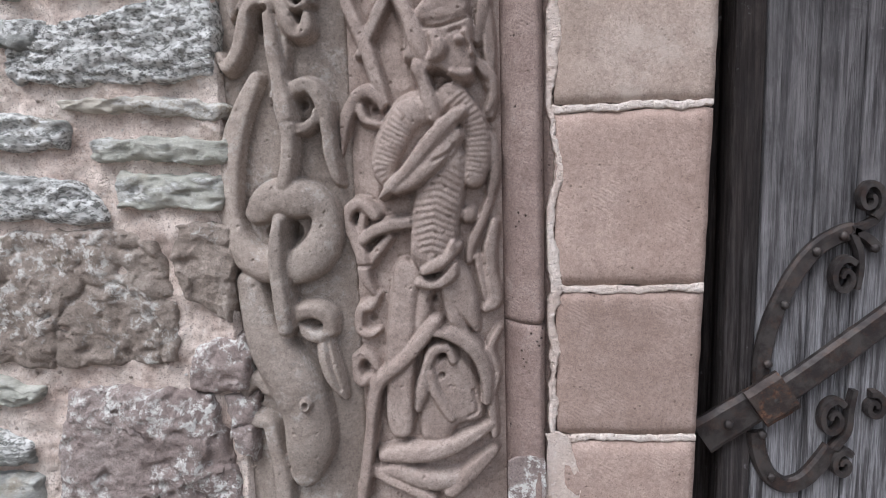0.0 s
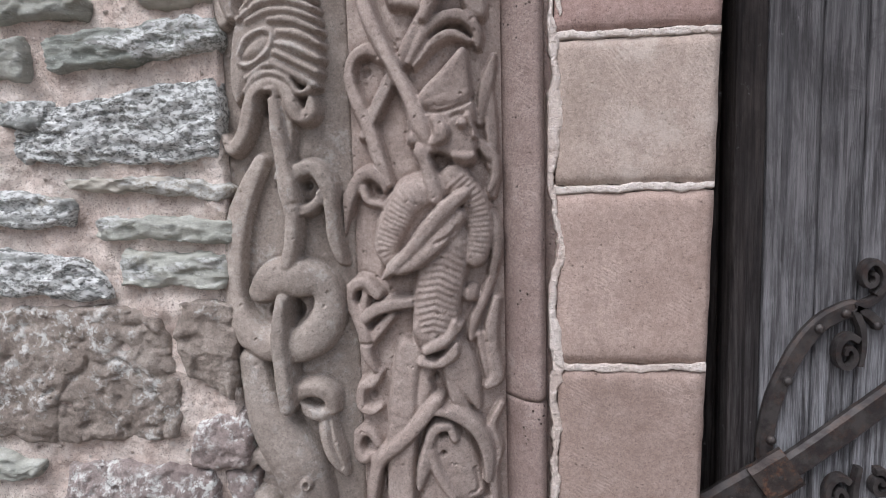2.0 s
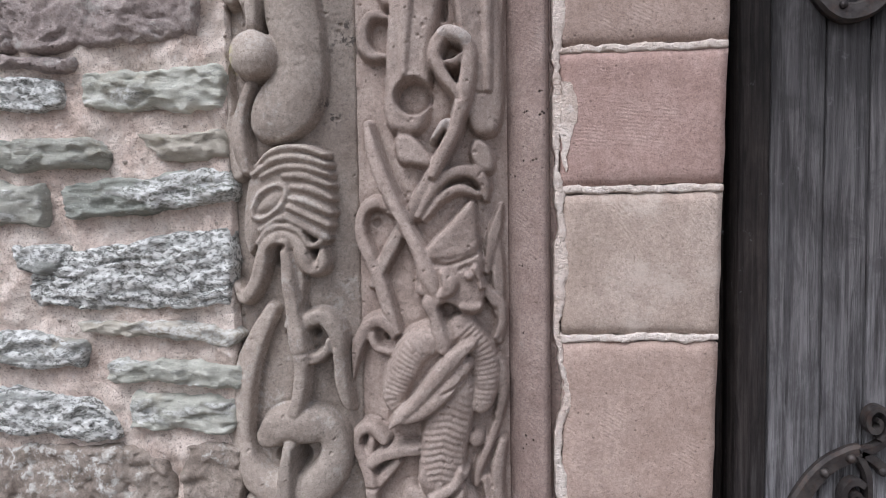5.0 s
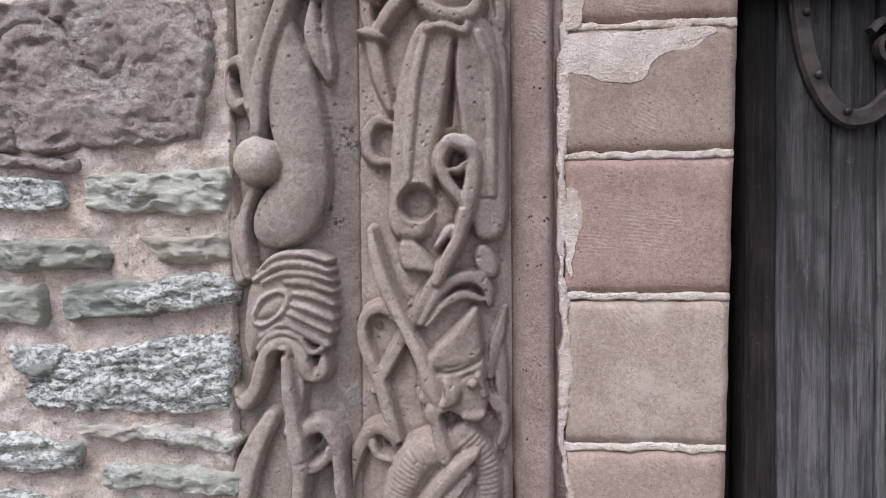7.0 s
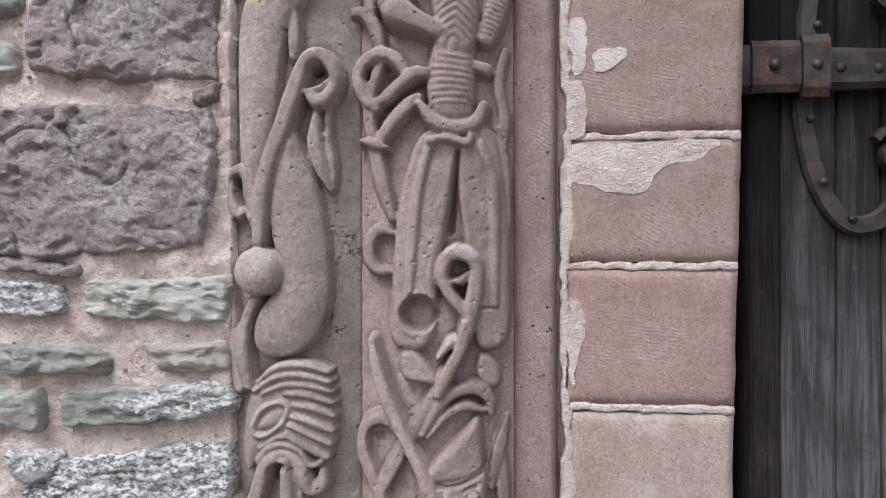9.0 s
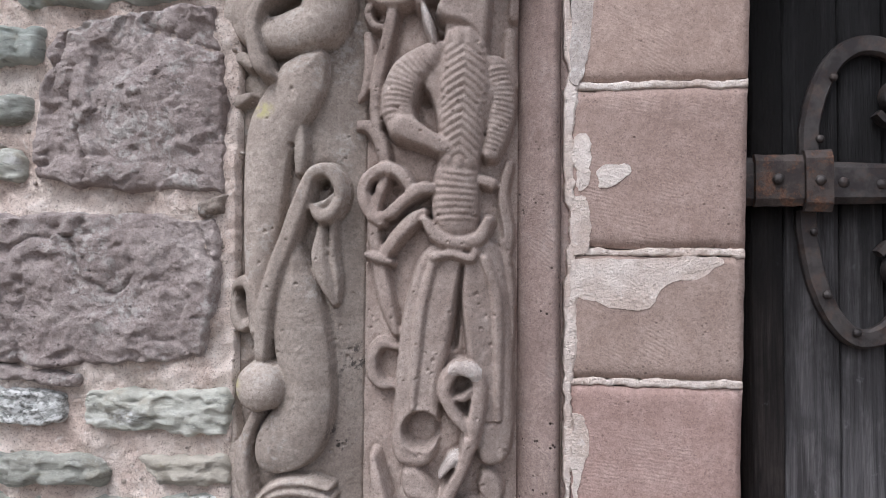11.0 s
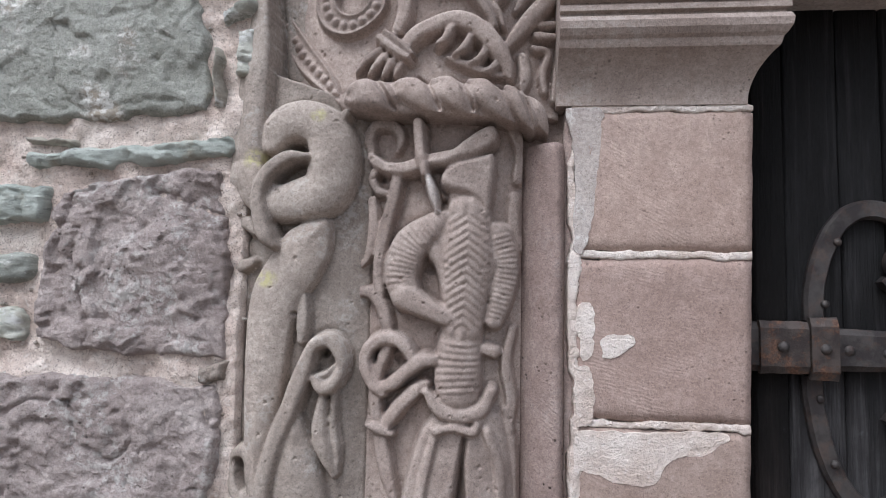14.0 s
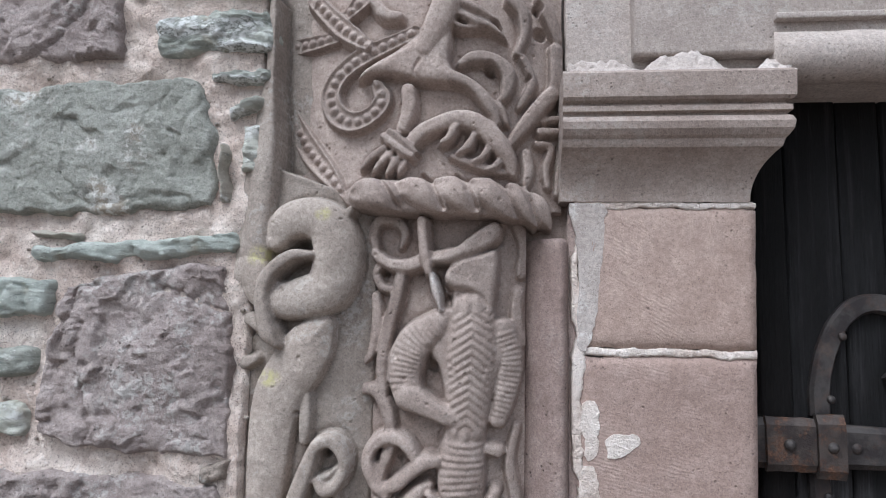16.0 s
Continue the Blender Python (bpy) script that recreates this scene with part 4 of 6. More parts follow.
    def build(self, seed, pits):
        """Weather the face and hand out its stone: one mesh for each name, each with depth behind its edge."""
        h = self.high - np.where(self.mark == 0, self.stop, 0.0)
        # the chisel has cut deeper close beside what stands out
        soft = h
        for _ in range(9):
            e = np.pad(soft, 2, mode="edge")
            soft = (e[:-4, 2:-2] + e[4:, 2:-2] + e[2:-2, :-4] + e[2:-2, 4:] + 2 * soft) / 6
        h = h + np.clip(0.5 * (h - soft), -0.010, 0.0015)
        for _ in range(2):
            e = np.pad(h, 1, mode="edge")
            h = 0.25 * e[:-2, 1:-1] + 0.5 * e[1:-1, 1:-1] + 0.25 * e[2:, 1:-1]
            e = np.pad(h, 1, mode="edge")
            h = 0.25 * e[1:-1, :-2] + 0.5 * e[1:-1, 1:-1] + 0.25 * e[1:-1, 2:]
        h = h + 0.0010 * smooth_noise(h.shape, 16, seed) + 0.0005 * smooth_noise(h.shape, 6, seed + 1) + 0.00022 * smooth_noise(h.shape, 2.3, seed + 2)
        self.high = h
        rng = np.random.default_rng(seed)
        for _ in range(pits):
            self.hole(rng.uniform(self.xs[0], self.xs[-1]), rng.uniform(self.zs[0], self.zs[-1]), 0.0016 + 0.0020 * rng.random() ** 3, 0.0024)
        h = self.high
        y = self.ground - h
        dz, dx = np.gradient(y, self.cell)
        normal = np.stack([dx, -np.ones_like(y), dz], -1).reshape(-1, 3)
        normal /= np.linalg.norm(normal, axis=1)[:, None]
        X, Z = np.meshgrid(self.xs, self.zs)
        co = np.stack([X, y, Z], -1).reshape(-1, 3)
        m = self.nx + 1
        a = (np.arange(self.nz)[:, None] * m + np.arange(self.nx)[None, :]).ravel()
        quads = np.stack([a, a + 1, a + m + 1, a + m], 1)
        owner = np.maximum.reduce([self.mark.ravel()[quads[:, 0]], self.mark.ravel()[quads[:, 1]], self.mark.ravel()[quads[:, 2]], self.mark.ravel()[quads[:, 3]]])
        for name, material, chosen in self.pieces(owner.reshape(self.nz, self.nx)):
            f = quads[chosen.ravel()]
            used, f = np.unique(f, return_inverse=True)
            f = f.reshape(-1, 4)
            n = len(used)
            edges = np.concatenate([f[:, [0, 1]], f[:, [1, 2]], f[:, [2, 3]], f[:, [3, 0]]])
            key = np.sort(edges, 1)
            key = key[:, 0].astype(np.int64) * n + key[:, 1]
            _, first, count = np.unique(key, return_index=True, return_counts=True)
            rim = edges[first[count == 1]]
            ring = np.unique(rim)
            back = np.full(n, -1)
            back[ring] = n + np.arange(len(ring))
            front, rear = co[used], co[used][ring] + (0, 0.02, 0)
            skirt = np.stack([rim[:, 1], rim[:, 0], back[rim[:, 0]], back[rim[:, 1]]], 1)
            me = bpy.data.meshes.new(name)
            me.from_pydata(np.concatenate([front, rear]).tolist(), [], np.concatenate([f, skirt]).tolist())
            me.polygons.foreach_set("use_smooth", [True] * len(me.polygons))
            me.normals_split_custom_set_from_vertices(np.concatenate([normal[used], normal[used][ring]]).tolist())
            me.materials.append(material)
            new(name, me).parent = self.owner


outer_thing = thing("carved_shaft", "grey sandstone shaft carved with entwined serpents and a beast head", "shaft", group="carved shafts of the doorway")
part("shaft_core", core_bm(-0.126, 0.080, 0.050, 0.060, 0.0, 2.75, 1), CARVED, outer_thing)
inner_thing = thing("carved_shaft", "grey sandstone shaft carved with two relief figures among vines", "shaft", group="carved shafts of the doorway")
part("shaft_core", core_bm(0.068, 0.108, 0.085, 0.060, 0.0, 1.93, 2), CARVED, inner_thing)
capital_thing = thing("carved_capital", "sandstone capital carved with a beaded dragon above a twisted rope ring", "capital")
part("shaft_head", box_bm(0.150, 0.262, 0.045, 0.110, 1.84, 1.95, 0.01), CARVED, inner_thing)
part("capital_core", box_bm(-0.185, 0.215, 0.050, 0.090, 1.93, 2.42, 0.01), CARVED, capital_thing)
outer = Relief(outer_thing, outer_ground, outer_stop, -0.2445, -0.018, 0.0, 2.40, CARVED_MOSSY, "shaft_face")
inner = Relief(inner_thing, inner_ground, inner_stop, -0.050, 0.187, 0.0, 1.95, CARVED, "shaft_face")
capital = Relief(capital_thing, capital_ground, capital_stop, -0.210, 0.243, 1.870, 2.42, CARVED, "bell_face")
outer.ridge("serpent", [(-0.163, 0.911, 0.0117), (-0.185, 0.872, 0.0158), (-0.206, 0.825, 0.0211), (-0.220, 0.768, 0.0250), (-0.224, 0.717, 0.0260), (-0.211, 0.675, 0.0257), (-0.182, 0.645, 0.0258), (-0.139, 0.636, 0.0267), (-0.100, 0.647, 0.0283), (-0.078, 0.677, 0.0250), (-0.075, 0.710, 0.0210), (-0.089, 0.733, 0.0240), (-0.119, 0.739, 0.0300), (-0.153, 0.735, 0.0283), (-0.176, 0.719, 0.0183)], 0.009, 0.744)
outer.ridge("serpent", [(-0.196, 0.611, 0.0238), (-0.187, 0.564, 0.0283), (-0.167, 0.512, 0.0367), (-0.137, 0.460, 0.0422), (-0.120, 0.410, 0.0383), (-0.117, 0.360, 0.0385), (-0.126, 0.311, 0.0238)], 0.0066, 0.696)
outer.ridge("drilled_eye", [(-0.119, 0.431, 0.0025), (-0.113, 0.438, 0.0025), (-0.107, 0.432, 0.0025), (-0.109, 0.424, 0.0025), (-0.116, 0.424, 0.0025), (-0.119, 0.431, 0.0025)], 0.039, 0.72)
outer.ridge("vine", [(-0.174, 0.447, 0.0128), (-0.193, 0.463, 0.0140), (-0.216, 0.445, 0.0120), (-0.224, 0.414, 0.0140), (-0.204, 0.398, 0.0140), (-0.180, 0.391, 0.0128), (-0.172, 0.356, 0.0140), (-0.163, 0.310, 0.0147), (-0.161, 0.271, 0.0160)], 0.0078, 0.96)
outer.hole(-0.199, 0.428, 0.0070, 0.018)
outer.hole(-0.128, 0.689, 0.0165, 0.022)
outer.hole(-0.153, 0.690, 0.0117, 0.02)
outer.ridge("vine", [(-0.138, 0.706, 0.0100), (-0.143, 0.665, 0.0128), (-0.143, 0.623, 0.0125), (-0.139, 0.581, 0.0133), (-0.137, 0.547, 0.0117)], 0.0294, 0.96)
outer.ridge("vine", [(-0.144, 0.536, 0.0110), (-0.129, 0.562, 0.0125), (-0.101, 0.572, 0.0142), (-0.079, 0.560, 0.0133), (-0.075, 0.536, 0.0100)], 0.0102, 1.08)
outer.ridge("curl", [(-0.121, 0.550, 0.0046), (-0.108, 0.535, 0.0100), (-0.091, 0.530, 0.0105), (-0.078, 0.539, 0.0083)], 0.0126, 0.96)
outer.ridge("leaf", [(-0.087, 0.526, 0.0108), (-0.082, 0.491, 0.0147), (-0.073, 0.458, 0.0128), (-0.061, 0.427, 0.0037)], 0.009, 0.96)
outer.groove([(-0.081, 0.521, 0.0037), (-0.075, 0.480, 0.0030), (-0.066, 0.442, 0.0025)], 0.005)
outer.ridge("vine", [(-0.138, 1.009, 0.0083), (-0.134, 0.977, 0.0105), (-0.132, 0.947, 0.0117), (-0.126, 0.908, 0.0120), (-0.121, 0.869, 0.0150), (-0.117, 0.833, 0.0120), (-0.121, 0.790, 0.0117), (-0.129, 0.759, 0.0117)], 0.0198, 0.96)
outer.ridge("vine", [(-0.124, 0.983, 0.0125), (-0.120, 0.948, 0.0105), (-0.126, 0.914, 0.0100), (-0.139, 0.887, 0.0075)], 0.0078, 0.96)
outer.ridge("vine", [(-0.127, 0.868, 0.0108), (-0.114, 0.891, 0.0120), (-0.086, 0.899, 0.0127), (-0.068, 0.873, 0.0133), (-0.065, 0.837, 0.0105), (-0.062, 0.796, 0.0105), (-0.055, 0.765, 0.0075), (-0.049, 0.756, 0.0033)], 0.0126, 0.96)
outer.ridge("curl", [(-0.119, 0.858, 0.0067), (-0.113, 0.842, 0.0092), (-0.097, 0.839, 0.0100), (-0.082, 0.851, 0.0083), (-0.079, 0.863, 0.0058)], 0.0162, 0.96)
outer.hole(-0.100, 0.874, 0.0067, 0.014)
outer.groove([(-0.111, 0.849, 0.0033), (-0.095, 0.850, 0.0033), (-0.085, 0.858, 0.0030)], 0.004)
outer.fill("beast_head", [(-0.193, 1.106), (-0.173, 1.134), (-0.141, 1.148), (-0.100, 1.148), (-0.074, 1.131), (-0.069, 1.089), (-0.069, 1.040), (-0.077, 1.001), (-0.101, 1.025), (-0.142, 1.037), (-0.174, 1.016), (-0.195, 0.983), (-0.205, 1.023), (-0.201, 1.065)], 0.0102, 0.0105, 0.0347)
outer.ridge("mane_lock", [(-0.177, 1.122, 0.0038), (-0.147, 1.143, 0.0067), (-0.106, 1.146, 0.0060), (-0.077, 1.136, 0.0045)], 0.0198, 1.08)
outer.ridge("mane_lock", [(-0.182, 1.109, 0.0042), (-0.151, 1.129, 0.0058), (-0.114, 1.133, 0.0067), (-0.075, 1.122, 0.0050)], 0.0198, 1.08)
outer.ridge("mane_lock", [(-0.169, 1.106, 0.0042), (-0.139, 1.118, 0.0053), (-0.106, 1.118, 0.0060), (-0.072, 1.108, 0.0045)], 0.0198, 1.08)
outer.ridge("mane_lock", [(-0.135, 1.106, 0.0050), (-0.107, 1.105, 0.0067), (-0.070, 1.092, 0.0045)], 0.0198, 1.08)
outer.ridge("mane_lock", [(-0.123, 1.090, 0.0050), (-0.099, 1.087, 0.0067), (-0.069, 1.073, 0.0045)], 0.0198, 1.08)
outer.ridge("mane_lock", [(-0.127, 1.074, 0.0045), (-0.103, 1.068, 0.0067), (-0.071, 1.053, 0.0058)], 0.0198, 1.08)
outer.ridge("mane_lock", [(-0.130, 1.062, 0.0050), (-0.107, 1.051, 0.0053), (-0.073, 1.034, 0.0053)], 0.0198, 1.08)
outer.ridge("mane_lock", [(-0.136, 1.048, 0.0050), (-0.107, 1.032, 0.0060), (-0.077, 1.015, 0.0052)], 0.0198, 1.08)
outer.ridge("eye", [(-0.184, 1.059, 0.0042), (-0.171, 1.082, 0.0042), (-0.148, 1.093, 0.0038), (-0.133, 1.087, 0.0042), (-0.138, 1.068, 0.0042), (-0.161, 1.048, 0.0042), (-0.180, 1.047, 0.0042), (-0.184, 1.059, 0.0042)], 0.021, 1.08)
outer.ridge("eyeball", [(-0.174, 1.057, 0.0060), (-0.156, 1.068, 0.0108), (-0.143, 1.078, 0.0058)], 0.0186, 0.72)
outer.ridge("lip", [(-0.219, 0.947, 0.0083), (-0.203, 0.929, 0.0117), (-0.184, 0.951, 0.0125), (-0.173, 0.984, 0.0125), (-0.162, 1.009, 0.0125), (-0.141, 1.020, 0.0105), (-0.120, 1.009, 0.0112), (-0.110, 0.985, 0.0125), (-0.099, 0.970, 0.0105), (-0.086, 0.976, 0.0117), (-0.084, 0.996, 0.0068)], 0.015, 0.96)
outer.ridge("lip", [(-0.176, 1.009, 0.0050), (-0.161, 1.027, 0.0058), (-0.140, 1.034, 0.0053), (-0.116, 1.026, 0.0058), (-0.100, 1.005, 0.0052), (-0.085, 1.010, 0.0058)], 0.0198, 0.96)
outer.ridge("lip", [(-0.173, 1.028, 0.0042), (-0.145, 1.045, 0.0050), (-0.116, 1.038, 0.0050), (-0.093, 1.019, 0.0042)], 0.0198, 0.96)
outer.groove([(-0.155, 0.979, 0.0050), (-0.155, 0.998, 0.0075), (-0.140, 1.004, 0.0050)], 0.012)
outer.fill("serpent", [(-0.133, 1.505), (-0.150, 1.458), (-0.163, 1.403), (-0.164, 1.347), (-0.153, 1.299), (-0.147, 1.259), (-0.175, 1.231), (-0.190, 1.195), (-0.182, 1.163), (-0.155, 1.152), (-0.118, 1.161), (-0.088, 1.186), (-0.074, 1.235), (-0.075, 1.307), (-0.084, 1.370), (-0.102, 1.433), (-0.122, 1.481)], 0.009, 0.0203, 0.0455)
outer.ridge("serpent", [(-0.235, 1.276, 0.0140), (-0.233, 1.230, 0.0180), (-0.227, 1.188, 0.0195), (-0.220, 1.146, 0.0160), (-0.211, 1.112, 0.0120)], 0.0054, 0.96)
outer.ridge("knob", [(-0.176, 1.279, 0.0358), (-0.175, 1.279, 0.0358)], 0.0198, 0.792)
outer.ridge("vine", [(-0.183, 1.238, 0.0092), (-0.195, 1.213, 0.0098), (-0.203, 1.179, 0.0128), (-0.200, 1.147, 0.0138), (-0.192, 1.117, 0.0101)], 0.015, 0.96)
outer.ridge("curl", [(-0.187, 1.358, 0.0100), (-0.189, 1.404, 0.0117), (-0.206, 1.426, 0.0100), (-0.225, 1.415, 0.0100), (-0.227, 1.387, 0.0120), (-0.213, 1.364, 0.0110), (-0.198, 1.368, 0.0068)], 0.0126, 0.96)
outer.hole(-0.215, 1.409, 0.0083, 0.016)
outer.ridge("vine", [(-0.175, 1.322, 0.0108), (-0.172, 1.379, 0.0125), (-0.158, 1.434, 0.0125), (-0.145, 1.473, 0.0133), (-0.133, 1.504, 0.0133)], 0.0198, 0.96)
outer.fill("serpent", [(-0.189, 1.326), (-0.207, 1.388), (-0.212, 1.500), (-0.214, 1.606), (-0.206, 1.664), (-0.178, 1.708), (-0.156, 1.743), (-0.123, 1.761), (-0.087, 1.766), (-0.087, 1.721), (-0.104, 1.675), (-0.128, 1.643), (-0.143, 1.598), (-0.149, 1.518), (-0.163, 1.438), (-0.168, 1.328)], 0.0078, 0.0203, 0.0439)
outer.ridge("vine", [(-0.147, 1.462, 0.0128), (-0.131, 1.510, 0.0142), (-0.119, 1.546, 0.0128), (-0.112, 1.568, 0.0105), (-0.103, 1.582, 0.0108), (-0.086, 1.587, 0.0112), (-0.071, 1.571, 0.0108), (-0.067, 1.547, 0.0082), (-0.077, 1.527, 0.0097), (-0.092, 1.520, 0.0108), (-0.105, 1.533, 0.0067)], 0.0198, 0.96)
outer.ridge("curl", [(-0.103, 1.534, 0.0067), (-0.086, 1.540, 0.0068), (-0.073, 1.553, 0.0052)], 0.0174, 0.84)
outer.hole(-0.096, 1.567, 0.0073, 0.014)
outer.ridge("leaf", [(-0.095, 1.508, 0.0060), (-0.097, 1.462, 0.0117), (-0.088, 1.426, 0.0105), (-0.076, 1.394, 0.0033)], 0.0102, 0.96)
outer.ridge("leaf", [(-0.079, 1.514, 0.0067), (-0.079, 1.470, 0.0067), (-0.073, 1.429, 0.0067), (-0.072, 1.397, 0.0030)], 0.0078, 0.96)
outer.ridge("leaf", [(-0.126, 1.648, 0.0075), (-0.125, 1.615, 0.0108), (-0.126, 1.586, 0.0083)], 0.0102, 0.84)
outer.hole(-0.138, 1.623, 0.0033, 0.01)
outer.ridge("serpent", [(-0.225, 1.834, 0.0340), (-0.221, 1.893, 0.0312), (-0.219, 1.936, 0.0302), (-0.214, 1.996, 0.0280), (-0.211, 2.068, 0.0200), (-0.208, 2.131, 0.0110), (-0.209, 2.196, 0.0108), (-0.209, 2.252, 0.0090)], 0.009, 0.744)
outer.ridge("serpent", [(-0.182, 1.871, 0.0167), (-0.164, 1.897, 0.0275), (-0.130, 1.905, 0.0308), (-0.098, 1.887, 0.0342), (-0.089, 1.844, 0.0358), (-0.100, 1.803, 0.0350), (-0.131, 1.789, 0.0317), (-0.165, 1.783, 0.0283), (-0.195, 1.794, 0.0283), (-0.224, 1.827, 0.0340)], 0.0126, 0.72)
outer.ridge("horn", [(-0.087, 1.897, 0.0117), (-0.072, 1.918, 0.0067)], 0.0198, 0.84)
outer.hole(-0.147, 1.855, 0.0175, 0.028)
outer.ridge("vine", [(-0.125, 1.848, 0.0067), (-0.149, 1.847, 0.0108), (-0.178, 1.826, 0.0117), (-0.192, 1.796, 0.0117), (-0.189, 1.763, 0.0125), (-0.179, 1.735, 0.0133), (-0.167, 1.720, 0.0067)], 0.0318, 0.96)
outer.ridge("curl", [(-0.202, 1.744, 0.0110), (-0.224, 1.755, 0.0120), (-0.241, 1.740, 0.0092), (-0.242, 1.714, 0.0092), (-0.230, 1.692, 0.0130), (-0.206, 1.697, 0.0073)], 0.009, 0.96)
outer.hole(-0.224, 1.736, 0.0080, 0.014)
inner.fill("carved_figure", [(0.026, 0.650), (0.015, 0.592), (0.005, 0.521), (-0.001, 0.431), (0.001, 0.365), (0.028, 0.358), (0.045, 0.368), (0.046, 0.432), (0.054, 0.521), (0.058, 0.591), (0.069, 0.608), (0.064, 0.634)], 0.0078, 0.0135, 0.0152)
inner.fill("carved_figure", [(0.095, 0.641), (0.105, 0.606), (0.088, 0.599), (0.096, 0.572), (0.118, 0.551), (0.151, 0.509), (0.150, 0.567), (0.139, 0.612), (0.122, 0.638)], 0.0078, 0.0135, 0.0146)
inner.ridge("carved_figure", [(0.068, 0.594, 0.0108), (0.063, 0.555, 0.0125), (0.057, 0.511, 0.0092)], 0.0078, 0.96)
inner.ridge("carved_figure", [(0.102, 0.588, 0.0108), (0.114, 0.543, 0.0125), (0.132, 0.505, 0.0100)], 0.0078, 0.96)
inner.hole(0.078, 0.579, 0.0067, 0.012)
inner.fill("carved_figure", [(0.058, 0.485), (0.097, 0.491), (0.131, 0.479), (0.149, 0.430), (0.155, 0.387), (0.139, 0.378), (0.107, 0.379), (0.102, 0.345), (0.054, 0.348), (0.053, 0.394)], 0.0066, 0.0105, 0.0162)
inner.ridge("vine", [(0.083, 0.547, 0.0110), (0.057, 0.515, 0.0119), (0.029, 0.484, 0.0110), (-0.002, 0.459, 0.0110), (-0.015, 0.433, 0.0110), (-0.024, 0.377, 0.0100), (-0.034, 0.311, 0.0110), (-0.044, 0.260, 0.0110)], 0.0198, 0.96)
inner.ridge("vine", [(0.076, 0.533, 0.0083), (0.107, 0.524, 0.0108), (0.140, 0.499, 0.0128), (0.157, 0.455, 0.0108), (0.158, 0.411, 0.0075)], 0.0198, 0.96)
inner.ridge("vine", [(0.108, 0.485, 0.0073), (0.098, 0.504, 0.0083), (0.077, 0.500, 0.0101), (0.066, 0.469, 0.0092), (0.060, 0.441, 0.0110), (0.052, 0.408, 0.0050)], 0.0174, 0.96)
inner.ridge("vine", [(0.071, 0.467, 0.0090), (0.079, 0.437, 0.0083), (0.091, 0.413, 0.0083), (0.103, 0.392, 0.0064)], 0.0174, 0.96)
inner.groove([(0.137, 0.432, 0.0027), (0.142, 0.398, 0.0025), (0.129, 0.391, 0.0025)], 0.005)
inner.hole(0.091, 0.493, 0.0050, 0.012)
inner.hole(0.090, 0.461, 0.0042, 0.01)
inner.ridge("leaf", [(-0.005, 0.330, 0.0119), (0.032, 0.335, 0.0167), (0.076, 0.340, 0.0174), (0.111, 0.347, 0.0142), (0.146, 0.361, 0.0117), (0.166, 0.370, 0.0073)], 0.0102, 0.96)
inner.ridge("leaf", [(-0.019, 0.298, 0.0100), (0.012, 0.305, 0.0150), (0.052, 0.293, 0.0174), (0.091, 0.288, 0.0165), (0.127, 0.293, 0.0117)], 0.0078, 0.96)
inner.ridge("vine", [(-0.036, 0.313, 0.0101), (0.002, 0.292, 0.0110), (0.038, 0.275, 0.0110), (0.068, 0.259, 0.0100)], 0.0102, 0.96)
inner.ridge("leaf", [(0.100, 0.272, 0.0158), (0.136, 0.302, 0.0156), (0.165, 0.322, 0.0110)], 0.0078, 0.96)
inner.ridge("curl", [(-0.005, 0.588, 0.0067), (-0.017, 0.573, 0.0101), (-0.034, 0.563, 0.0092), (-0.037, 0.536, 0.0092), (-0.022, 0.526, 0.0083), (-0.006, 0.532, 0.0050)], 0.009, 0.96)
inner.hole(-0.017, 0.550, 0.0060, 0.008)
inner.ridge("curl", [(-0.011, 0.474, 0.0080), (-0.024, 0.492, 0.0092), (-0.042, 0.489, 0.0101), (-0.048, 0.468, 0.0110), (-0.037, 0.450, 0.0110), (-0.019, 0.457, 0.0070)], 0.009, 0.96)
inner.hole(-0.031, 0.471, 0.0055, 0.008)
inner.ridge("vine", [(-0.004, 0.710, 0.0100), (-0.022, 0.727, 0.0108), (-0.042, 0.720, 0.0108), (-0.047, 0.699, 0.0100), (-0.036, 0.673, 0.0110), (-0.026, 0.648, 0.0119), (-0.023, 0.617, 0.0108), (-0.011, 0.594, 0.0067)], 0.0126, 0.96)
inner.ridge("vine", [(-0.023, 0.713, 0.0075), (-0.028, 0.677, 0.0092)], 0.009, 0.96)
inner.ridge("vine", [(0.049, 0.698, 0.0100), (0.021, 0.695, 0.0108), (-0.006, 0.685, 0.0100), (-0.022, 0.672, 0.0083)], 0.0174, 0.96)
inner.ridge("vine", [(0.018, 0.677, 0.0075), (-0.004, 0.653, 0.0092), (-0.019, 0.629, 0.0058)], 0.0102, 0.96)
inner.hole(-0.034, 0.708, 0.0050, 0.01)
inner.groove([(-0.037, 0.634, 0.0018), (-0.012, 0.634, 0.0018)], 0.006)
inner.ridge("curl", [(-0.052, 0.800, 0.0058), (-0.045, 0.844, 0.0117), (-0.028, 0.879, 0.0105), (-0.006, 0.890, 0.0117), (0.010, 0.877, 0.0092), (0.014, 0.865, 0.0053)], 0.0102, 0.96)
inner.ridge("curl", [(-0.021, 0.869, 0.0092), (-0.013, 0.850, 0.0075), (0.006, 0.842, 0.0058)], 0.009, 0.96)
inner.hole(0.003, 0.864, 0.0060, 0.01)
